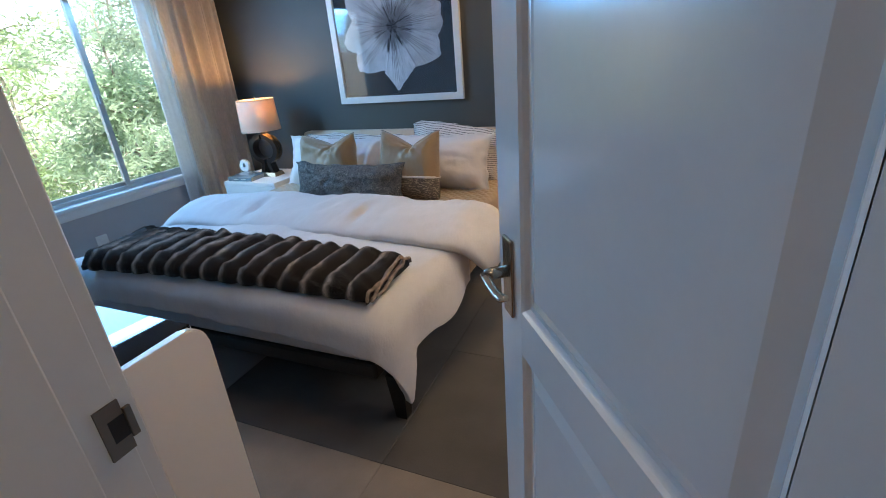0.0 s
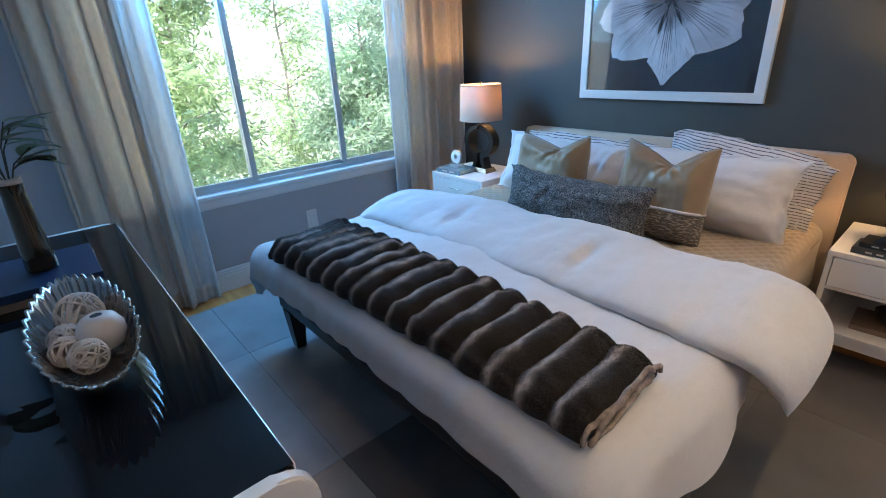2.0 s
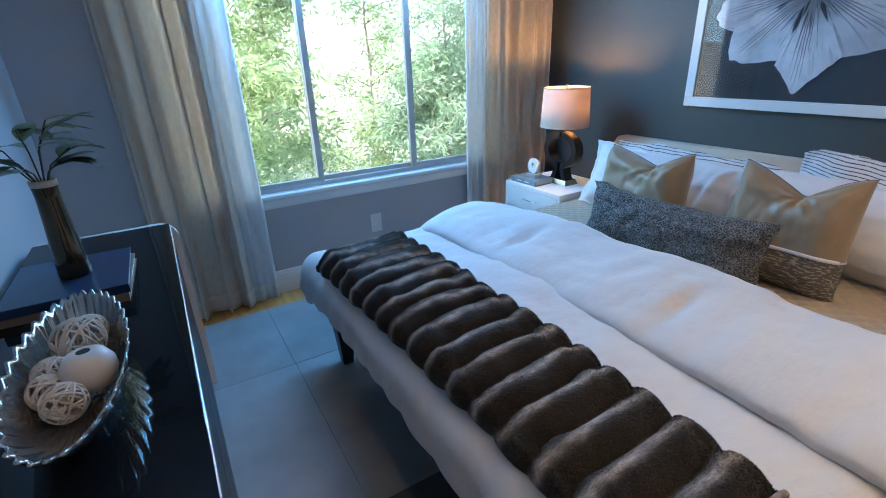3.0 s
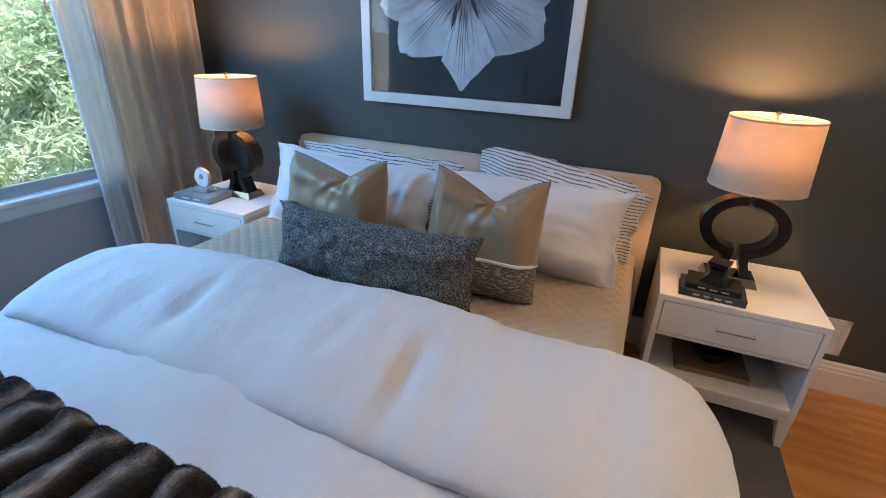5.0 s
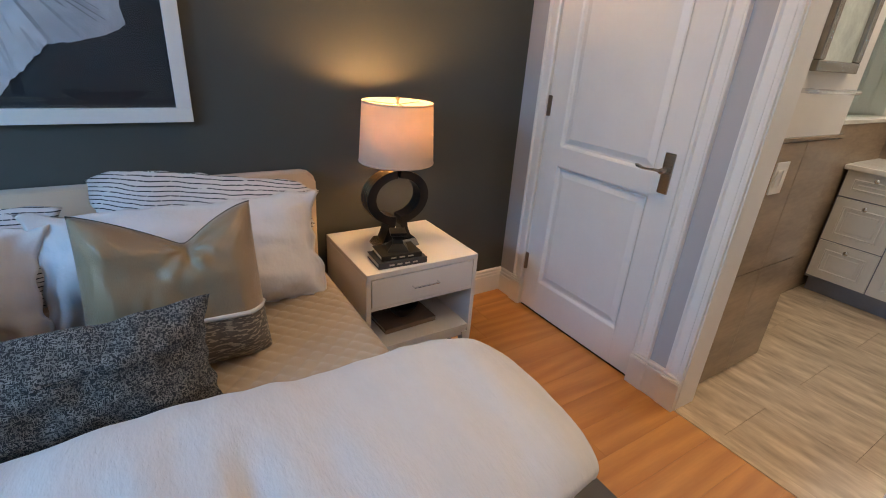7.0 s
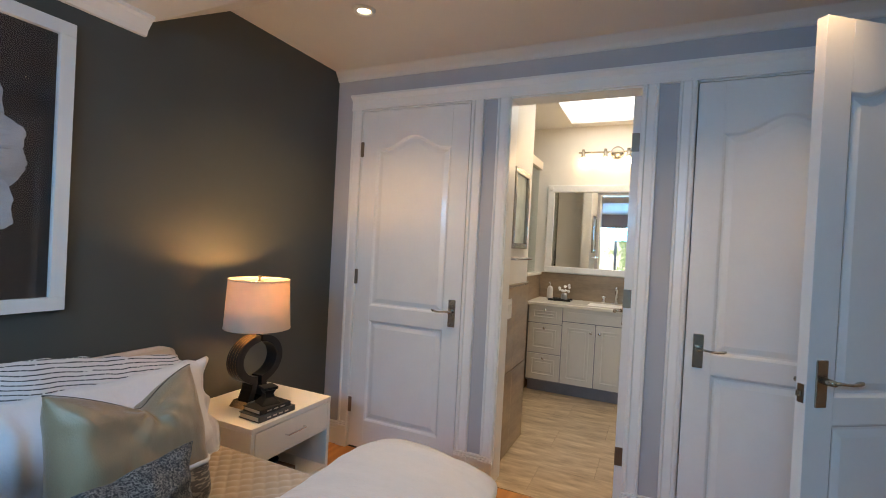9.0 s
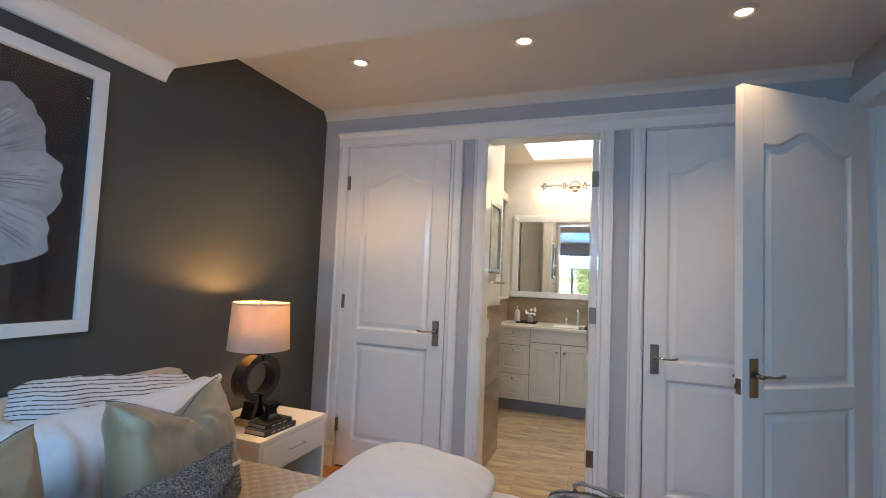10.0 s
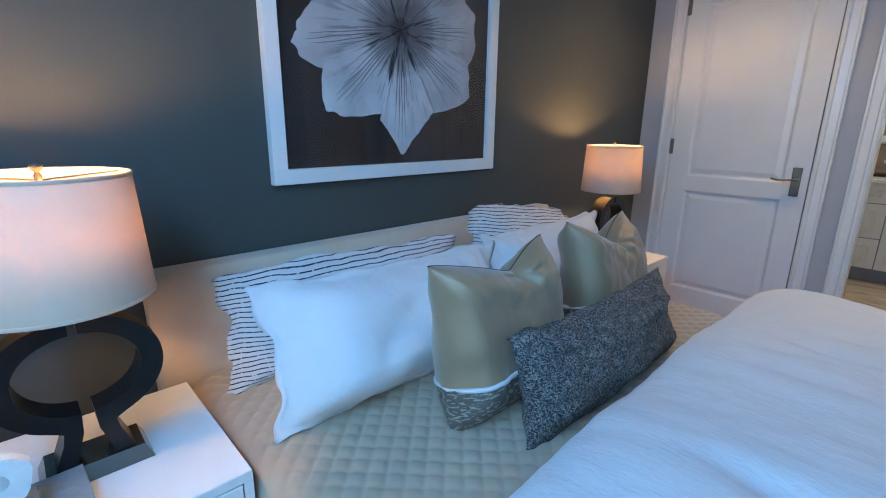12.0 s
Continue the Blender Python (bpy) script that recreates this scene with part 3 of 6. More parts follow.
# entry: lining, casings and the open leaf
je = thing("jamb_entry", "white painted entry door lining with a stop", "door frame", kind="structure")
for a, b, s0, s1 in ((JX0 - 0.02, JX0, JX0, JX0 + 0.012), (JX1, JX1 + 0.02, JX1 - 0.012, JX1)):
    side = part("side_lining", box(a, b, YS - T - 0.002, YS + 0.002, 0, 2.05, 0.0015, 1), WHITE, je)
    part("door_stop", box(s0, s1, YS - T + 0.01, YS - 0.042, 0, 2.05, 0.002, 1), WHITE, side)
part("head_lining", box(JX0 - 0.02, JX1 + 0.02, YS - T - 0.002, YS + 0.002, 2.05, 2.068), WHITE, je)
for face, sg in ((YS, 1), (YS - T, -1)):
    for a, s in ((JX0, -1), (JX1, 1)):
        structure("entry_casing_trim", prism([(a + s * (0.004 + q), face + sg * d) for q, d in CAS], "z", 0.0, 2.052), WHITE, "white painted moulded door casing", "trim")
    lo, hi = sorted((face, face + sg * 0.018))
    structure("entry_head_trim", box(JX0 - 0.08, JX1 + 0.08, lo, hi, 2.052, 2.13, 0.004), WHITE, "white painted head casing over the entry", "trim")
sp = thing("strike_plate", "bronze strike plate let into the white door jamb", "strike plate", pose(JX0 + 0.0012, YS - 0.006, 0.943))
bm = box(-0.001, 0.0012, -0.016, 0.008, -0.03, 0.03)
part("plate", bm, HINGE, sp)
part("lip", box(-0.001, 0.003, 0.008, 0.016, -0.018, 0.018, 0.001), HINGE, sp)
# no hole is cut: a dark block stands for its shade
part("latch_hole", box(-0.0005, 0.0016, -0.008, 0.008, -0.013, 0.013), DARKHOLE, sp, "dark block standing in for the shaded latch hole")
ang = math.degrees(math.atan2(1.122 - 0.560, -0.150 - 0.248)) - 90
d3 = thing("door_3", "open white two-panel entry door with nickel levers", "door", pose(0.248, 0.560, 0.012, 0, 0, ang), kind="structure")
door_leaf(d3, 0.69, 2.028, 0.035)
lever(d3, 0.638, 0.872, -1, -1), lever(d3, 0.638, 0.852, 1, -1)
hinge(d3, 0.0, -0.004, (0.25, 1.03, 1.80))
part("latch", box(-0.011, 0.011, 0.689, 0.692, 0.808, 0.868, 0.001), HINGE, d3, "bronze latch plate")
part("latch_bolt", box(-0.007, 0.007, 0.692, 0.703, 0.828, 0.848, 0.002), NICKEL, d3)

# downlights
dl = None
hd = thing("hall_downlight", "lit recessed downlight in the hallway ceiling", "downlight", pose(0.15, -0.35, 2.42))
part("ring", lathe([(0.030, -0.001), (0.034, -0.010), (0.048, -0.008), (0.052, -0.002), (0.052, 0.0)], 32), WHITE, hd, smooth=True)
part("lens", lathe([(0.001, -0.004), (0.024, -0.004), (0.030, -0.003)], 24), DISC, hd, "warm lit lens")
for yy in (2.81, 1.978, 1.128):
    m = pose(-0.24, yy, ZC)
    if dl is None:
        dl = thing("downlight", "lit recessed downlight with a white ring in the ceiling", "downlight", m, "ceiling downlights")
        part("ring", lathe([(0.030, -0.001), (0.034, -0.010), (0.048, -0.008), (0.052, -0.002), (0.052, 0.0)], 32), WHITE, dl, smooth=True)
        part("lens", lathe([(0.001, -0.004), (0.024, -0.004), (0.030, -0.003)], 24), DISC, dl, "warm lit lens")
    else:
        copy_thing(dl, m)

# ---- window ----
win = thing("window_1", "wide aluminium sliding window onto trees", "window", kind="structure")
gx = XW - 0.055
bm = box(gx - 0.03, gx + 0.03, WY0, WY1, WZ0, WZ0 + 0.022)
box(gx - 0.03, gx + 0.03, WY0, WY1, WZ1 - 0.022, WZ1, bm=bm), box(gx - 0.03, gx + 0.03, WY0, WY0 + 0.022, WZ0, WZ1, bm=bm), box(gx - 0.03, gx + 0.03, WY1 - 0.022, WY1, WZ0, WZ1, bm=bm)
part("window_frame", bm, ALU, win)


def sash(y0, y1, x, name):
    s = part(name, box(x - 0.012, x + 0.012, y0, y1, WZ0 + 0.012, WZ0 + 0.047, 0.003), ALU, win, "grey aluminium sash")
    part("sash_rail", box(x - 0.012, x + 0.012, y0, y1, WZ1 - 0.047, WZ1 - 0.012, 0.003), ALU, s)
    for a, b in ((y0, y0 + 0.034), (y1 - 0.034, y1)):
        part("sash_stile", box(x - 0.013, x + 0.013, a, b, WZ0 + 0.012, WZ1 - 0.012, 0.003), ALU, s)
    g = part("pane", box(x - 0.002, x + 0.002, y0 + 0.03, y1 - 0.03, WZ0 + 0.04, WZ1 - 0.04), GLASS, s)
    g.visible_shadow = False
    return s


sash(WY0 + 0.01, 1.775, gx + 0.014, "sash")
sash(2.345, WY1 - 0.01, gx + 0.014, "sash")
c = sash(1.74, 2.40, gx - 0.014, "sash")
for yy in (1.757, 2.363):
    part("latch", box(gx + 0.026, gx + 0.036, yy - 0.007, yy + 0.007, 1.14, 1.20, 0.003), ALU, win, "small window latch")
bm = box(XW - 0.03, XW + 0.035, WY0 - 0.06, WY1 + 0.06, WZ0 - 0.022, WZ0 - 0.001, 0.004)
part("window_sill", bm, WHITE, win, "white painted sill")
part("apron", prism([(XW, WZ0 - 0.08), (XW + 0.010, WZ0 - 0.08), (XW + 0.014, WZ0 - 0.07), (XW + 0.014, WZ0 - 0.035), (XW + 0.022, WZ0 - 0.023), (XW, WZ0 - 0.023)], "y", WY0 - 0.05, WY1 + 0.05), WHITE, win)


def curtain(name, y0, y1, x, folds, depth, material, label, z0=0.012, z1=2.078, seed=1.0, top_in=0.0):
    def f(u, v):
        y = y0 + (y1 - y0) * u + top_in * v * (0.5 - u)
        ph = 2 * math.pi * (folds * u + 0.25 * wob(u, 0, 0.3, 3, seed))
        d = depth * (0.75 + 0.5 * wob(u, v * 0.3, 0, 4, seed)) * math.sin(ph) + 0.3 * depth * math.sin(2.3 * ph + 1 + 0.8 * v)
        return (x + d, y + 0.35 * depth * math.cos(ph), z0 + (z1 - z0) * v)
    ob = part(name, grid(int(folds * 18), 14, f), material, smooth=True)
    s = ob.modifiers.new("thickness", "SOLIDIFY")
    s.thickness = 0.003
    tagged(ob, label, "curtain", "window curtains")
    hem = part("hem", grid(int(folds * 18), 3, lambda u, v: Vector(f(u, 0.045 * v)) + Vector((0.0035, 0, 0))), material, ob, "doubled stitched hem", smooth=True)
    h = hem.modifiers.new("thickness", "SOLIDIFY")
    h.thickness = 0.003
    return ob


curtain("curtain", 0.855, 1.295, -3.03, 3.6, 0.045, LINEN, "floor-length beige linen curtain gathered beside the window", seed=1.3)
curtain("curtain", 2.79, 3.36, -3.02, 4.6, 0.040, LINEN, "floor-length beige linen curtain gathered behind the nightstand", seed=4.1)
curtain("sheer_curtain", 1.20, 1.40, -3.055, 2.5, 0.014, SHEER, "white sheer curtain edge hanging beside the glass", seed=2.2)
curtain("sheer_curtain", 2.70, 2.84, -3.055, 2, 0.014, SHEER, "white sheer curtain edge hanging beside the glass", seed=3.7)
o = thing("wall_outlet", "white power outlet low on the wall under the window", "outlet", pose(XW, 2.055, 0.30))
part("plate", box(0, 0.006, -0.036, 0.036, -0.058, 0.058, 0.002), PLATE, o)
for zz in (-0.02, 0.02):
    part("socket", box(0.005, 0.0075, -0.015, 0.015, zz - 0.013, zz + 0.013, 0.002), PLATE, o)

# ---- rug ----
rug = thing("rug", "patchwork rug of charcoal and taupe cut-pile panels", "rug")
XS = [-2.93, -2.345, -1.50, -0.66, -0.15]
YSS = [0.66, 1.30, 1.965, 2.62, 3.12]
for i in range(4):
    for j in range(4):
        brown = (i, j) in ((3, 0), (2, 0))
        bm = box(XS[i] + 0.0003, XS[i + 1] - 0.0003, YSS[j] + 0.0003, YSS[j + 1] - 0.0003, 0.001, 0.0115 + 0.0008 * ((i + j) % 2), 0.0025)
        # the panels nearest the window get the pile with daylight painted in
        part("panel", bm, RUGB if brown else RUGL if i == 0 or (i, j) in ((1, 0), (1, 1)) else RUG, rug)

# ---- bed ----
BX0, BX1, BY0, BY1, BZ = -2.33, -0.735, 1.44, 3.31, 0.475      # mattress
bed = thing("bed", "upholstered platform bed with cream headboard and dark legs", "bed")


def rounded(x0, x1, z0, z1, r, n=6, low=True):
    out = []
    for cx, cz, a0, rr in ((x1 - r, z1 - r, 0, r), (x0 + r, z1 - r, 90, r)):
        out += [(cx + rr * math.cos(radians(a0 + 90 * i / n)), cz + rr * math.sin(radians(a0 + 90 * i / n))) for i in range(n + 1)]
    return out + [(x0, z0), (x1, z0)]


bm = prism(rounded(-2.41, -0.683, 0.12, 0.782, 0.035), "y", 3.335, 3.405)
bmesh.ops.bevel(bm, geom=[e for e in bm.edges if abs(e.verts[0].co.y - e.verts[1].co.y) < 1e-5], offset=0.014, segments=3, affect="EDGES", clamp_overlap=True)
part("headboard", bm, HEAD, bed, "cream upholstered headboard", smooth=True)
part("platform", box(BX0 + 0.01, BX1 - 0.01, 1.47, 3.335, 0.20, 0.27, 0.012), DARKWOOD, bed, "dark wooden platform")
for lx, ly in ((-2.235, 1.50), (-0.69, 1.53), (-2.235, 3.2), (-0.78, 3.2)):
    bm = bmesh.new()
    lo = [bm.verts.new((lx + sx * 0.022, ly + sy * 0.022, 0.012)) for sx, sy in ((-1, -1), (1, -1), (1, 1), (-1, 1))]
    hi = [bm.verts.new((lx + sx * 0.036, ly + sy * 0.036, 0.21)) for sx, sy in ((-1, -1), (1, -1), (1, 1), (-1, 1))]
    bm.faces.new(lo), bm.faces.new(hi)
    for i in range(4):
        bm.faces.new((lo[i], lo[(i + 1) % 4], hi[(i + 1) % 4], hi[i]))
    part("leg", bm, DARKWOOD, bed, "tapered dark wooden leg")
part("mattress", box(BX0, BX1, BY0 + 0.02, BY1, 0.27, BZ - 0.012, 0.04, 4), COTTON, bed, smooth=True)


def quilt_point(u, v):
    x, y = BX0 - 0.02 + (BX1 - BX0 + 0.04) * u, 2.0 + (BY1 + 0.015 - 2.0) * v
    d = 0.027
    a, b = (x + y) / d, (x - y) / d
    puff = 0.0085 * min(1.0, max(0.0, min(x - (BX0 - 0.02), (BX1 + 0.02) - x)) / 0.06) * (abs(math.sin(math.pi * a / 2)) * abs(math.sin(math.pi * b / 2))) ** 0.4
    z = BZ + puff
    e = min(x - (BX0 - 0.02), (BX1 + 0.02) - x)
    if e < 0.05:
        z -= 0.05 - math.sqrt(max(0.05 ** 2 - (0.05 - e) ** 2, 0))
    return (x, y, z)


quilt = thing("quilt", "beige diamond-quilted coverlet spread over the mattress", "coverlet")
part("top_panel", grid(330, 260, quilt_point), QUILTM, quilt, smooth=True)
for x, sx in ((BX0 - 0.02, -1), (BX1 + 0.02, 1)):
    part("hanging_side", grid(60, 8, lambda u, v: (x + sx * (0.006 * v + 0.004 * math.sin(9 * u + 5 * v)), 2.0 + (BY1 + 0.015 - 2.0) * u, BZ - 0.046 - 0.22 * v)), QUILTM, quilt, smooth=True)


def drape(cx, cy, x0, x1, y0, top, r, lean=0.10, y1=9.0):
    """Where a cloth point (cx, cy) comes to lie when it hangs over the edges x0, x1, y0 (and y1) of a bed at height top."""
    px, py = min(max(cx, x0 + r), x1 - r), min(max(cy, y0 + r), y1 - r)
    dx, dy = cx - px, cy - py
    d = math.hypot(dx, dy)
    if d < 1e-6:
        return px, py, top
    a = min(d / r, math.pi / 2)
    out, down = r * math.sin(a), r * (1 - math.cos(a))
    rest = max(d - r * math.pi / 2, 0)
    out, down = out + lean * rest, down + rest
    return px + out * dx / d, py + out * dy / d, top - down


def duvet_point(u, v):
    cy = 1.280 + (2.12 - 1.280) * v
    # the right hem rises towards the fold
    right = -0.335 - 0.10 * min(1.0, max(0.0, (cy - 1.33) / 0.22))
    cx = -2.56 + (right + 2.56) * u
    # the corners hang lower than the hems
    low = max(0.0, (cx + 0.80) / 0.39) * max(0.0, (1.5 - cy) / 0.235) + max(0.0, (-2.25 - cx) / 0.31) * max(0.0, (1.5 - cy) / 0.235)
    # the cloth's hanging corner is rounded
    for sx, ex, wx in ((1, -0.73, 0.395), (-1, -2.30, 0.26)):
        ax, ay = max(0.0, sx * (cx - ex) / wx), max(0.0, (1.50 - cy) / 0.235)
        if ax > 0 and ay > 0:
            q = 1 - 0.75 * (1 - max(ax, ay) / math.hypot(ax, ay))
            cx, cy = ex + sx * ax * q * wx, 1.50 - ay * q * 0.235
    x, y, z = drape(cx, cy, BX0 - 0.05, BX1 + 0.13, BY0 - 0.06, 0.525, 0.095, 0.13)
    crown = 0.03 * max(0, 1 - ((x + 1.53) / 0.85) ** 2)
    hang = max(0, 0.5 - z)
    fold = 0.020 * math.sin(13 * math.atan2(y - 1.75, x + 1.53) + 2 * wob(x, y, 0, 2.0)) * min(1, hang * 5)
    bulge = 0.016 * wob(x, y, z, 4.5, 3.1) + 0.007 * wob(x * 1.6, y, z, 12, 1.7)
    return (x + fold * (1 if x > -1.5 else -1) * (abs(x + 1.53) > 0.7), y - abs(fold) * 0.8, max(z + crown + bulge - 0.055 * low, 0.10))


def puffy(name, f, nu, nv, thick, material, parent):
    ob = part(name, grid(nu, nv, f), material, parent, smooth=True)
    s = ob.modifiers.new("filling", "SOLIDIFY")
    s.thickness, s.offset = thick, -1.0
    e = ob.modifiers.new("soft_edge", "BEVEL")
    e.width, e.segments, e.limit_method, e.angle_limit = thick * 0.45, 3, "ANGLE", radians(60)
    return ob


duvet = thing("duvet", "puffy white cotton duvet turned back and hanging over the bed", "duvet")
puffy("lower_part", duvet_point, 110, 60, 0.035, DUVET, duvet)


def fold_point(u, v):
    """The duvet's top turned back: a thick roll, closed all round."""
    a = 2 * math.pi * v
    cx = -2.57 + (-0.395 + 2.57) * u
    end = min(u, 1 - u)
    plump = min(1.0, (end / 0.045) ** 0.5) if end < 0.045 else 1.0
    ym = 2.185 + 0.02 * math.sin(3 * u + 0.4) + 0.02 * (u - 0.5)
    half = 0.258 * (0.85 + 0.15 * plump) * (1 - 0.10 * max(0, u - 0.8) / 0.2)
    c, s = math.cos(a), math.sin(a)
    k = max(0.0, (u - 0.84) / 0.16)
    yy = ym + half * math.copysign(abs(c) ** 0.75, c) * (1 - 0.36 * k * k if c < 0 else 1.0)
    th = 0.052 * plump * math.copysign(abs(s) ** 1.05, s)
    x, y, z = drape(cx, yy, BX0 - 0.05, BX1 + 0.23, -9, 0.536, 0.17, 0.10)
    e = 0.022 * wob(cx, yy, 0, 3.2, 5.5) + 0.008 * wob(cx * 2.2, yy * 0.8, 0, 6, 2.0) + 0.004 * wob(cx, yy, 0, 18, 2.0)
    tuft = sum(0.024 * math.exp(-((cx - tx) ** 2 + (0.35 * (yy - 2.13)) ** 2 + 0.3 * (cx - tx) * (yy - 2.13)) / 0.0008) for tx in (-1.80, -1.15)) if s > 0 else 0
    # thickness stands off the draped middle
    nx = 0.0
    if x > BX1 + 0.10:
        nx = min(1.0, (x - (BX1 + 0.10)) / 0.17)
    elif x < BX0 + 0.05:
        nx = -min(1.0, (BX0 + 0.05 - x) / 0.11)
    nz = math.sqrt(max(0.0, 1 - nx * nx))
    return (x + (th + e * 0.5) * nx, y, z + (th + 0.022 * (s > 0) * (0.4 + 0.6 * (1 - abs(c))) * plump) * nz + e * nz - tuft)


part("turned_back_top", grid(170, 90, fold_point), DUVET, duvet, "thick top turned back as a roll", smooth=True)


# fur throw, folded, lying across the foot of the bed
def throw_point(u, v, k=0):
    x = -2.10 + (-0.715 + 2.10) * u
    a = math.pi * (1 - v)
    ph = (x * 11.0 + 0.2 * wob(x, v, 0, 5, 2.0) + 0.55 * (1.572 - 0.19 * math.cos(math.pi * v))) % 1.0
    ridge = (math.sin(math.pi * ph ** 0.8) ** 0.6) * (0.9 + 0.38 * wob(x, v, 0, 7, 7.0))
    end = min(1, ((1 - u) / 0.02)) if u > 0.98 else min(1, u / 0.03)
    h = (0.020 + 0.042 * ridge) * (0.75 + 0.25 * end)
    c = math.cos(a)
    x -= 0.10 * (1 - u) ** 2 * (0.5 + 0.5 * c)
    y = 1.583 + 0.014 * u + (0.182 - 0.028 * u) * math.copysign(abs(c) ** 0.7, c) * (1 + 0.05 * ridge)
    z = 0.540 + 0.027 * max(0, 1 - ((x + 1.53) / 0.85) ** 2) + h * abs(math.sin(a)) ** 0.45
    if y < 1.44:
        z -= 0.5 * (1.44 - y)
    return (x, y + 0.006 * wob(x, y, 0, 8), z + 0.006 * wob(x, y, v, 12, 4.0))


throw = thing("fur_throw", "folded dark brown faux fur throw with channelled ridges", "throw blanket")
part("top_fold", grid(260, 36, throw_point), FUR, throw, smooth=True)
rg = random.Random(21)
hv, hf = [], []
for k in range(70000):
    u, v = rg.random(), 0.02 + 0.96 * rg.random()
    p = Vector(throw_point(u, v))
    du = Vector(throw_point(min(u + 0.0008, 1), v)) - p
    dv = Vector(throw_point(u, min(v + 0.01, 1))) - p
    nrm = du.cross(dv)
    nrm = nrm.normalized() if nrm.length > 0 else Vector((0, 0, 1))
    if nrm.z < 0 and v > 0.06 and v < 0.94:
        nrm = -nrm
    d = (nrm * 0.8 + Vector((rg.gauss(0.25, 0.4), rg.gauss(-0.35, 0.4), rg.gauss(0, 0.25)))).normalized()
    s = d.cross(Vector((rg.gauss(0, 1), rg.gauss(0, 1), rg.gauss(0, 1)))).normalized() * 0.0009
    ln = rg.uniform(0.0025, 0.0055)
    i = len(hv)
    hv += [tuple(p - s), tuple(p + s), tuple(p + d * ln)]
    hf.append((i, i + 1, i + 2))
me = bpy.data.meshes.new("fur_hair")
me.from_pydata(hv, [], hf)
me.materials.append(FUR)
hair = new("fur_hair", me)
hair.parent = throw
tagged(hair, kind="stuff")
# the cut end shows the folded layers: pale edges round a black sheet for the shaded inside
out = [throw_point(1.0, j / 24) for j in range(25)]
xe = out[0][0]
bm = bmesh.new()
bm.faces.new([bm.verts.new((xe - 0.004, y, z)) for _, y, z in out] + [bm.verts.new((xe - 0.004, out[-1][1], 0.53)), bm.verts.new((xe - 0.004, out[0][1], 0.53))])
part("folded_inside", bm, DARKHOLE, throw, "black sheet for the shade between the folded layers")
lay = [(xe + 0.001, y, z + 0.002) for _, y, z in out]
part("folded_edge", tube(lay, [0.006 + 0.0015 * wob(i, 0, 0, 0.6) for i in range(len(lay))], 8), FUREDGE, throw, "frosted edge of the outer layer", smooth=True)
# the inner layer comes back on itself in a loop
lay = []
for i in range(41):
    g = i / 40
    if g < 0.45:
        q = g / 0.45
        p = (1.452 + 0.215 * q, 0.540 + 0.064 * q + 0.010 * math.sin(math.pi * q))
    elif g < 0.62:
        a = math.pi * (g - 0.45) / 0.17
        p = (1.667 + 0.022 * math.sin(a), 0.585 + 0.019 * math.cos(a))
    else:
        q = (g - 0.62) / 0.38
        p = (1.667 - 0.190 * q, 0.566 - 0.028 * q + 0.006 * math.sin(7 * q))
    lay.append((xe + 0.010 + 0.004 * wob(i, 0, 0, 0.4), p[0], p[1] + 0.003 * wob(i, 2, 0, 0.5)))
part("folded_edge", tube(lay, [0.0062 + 0.003 * wob(i, 1, 0, 0.6) for i in range(len(lay))], 10), FUREDGE, throw, "frosted looped edge of the inner layers", smooth=True)


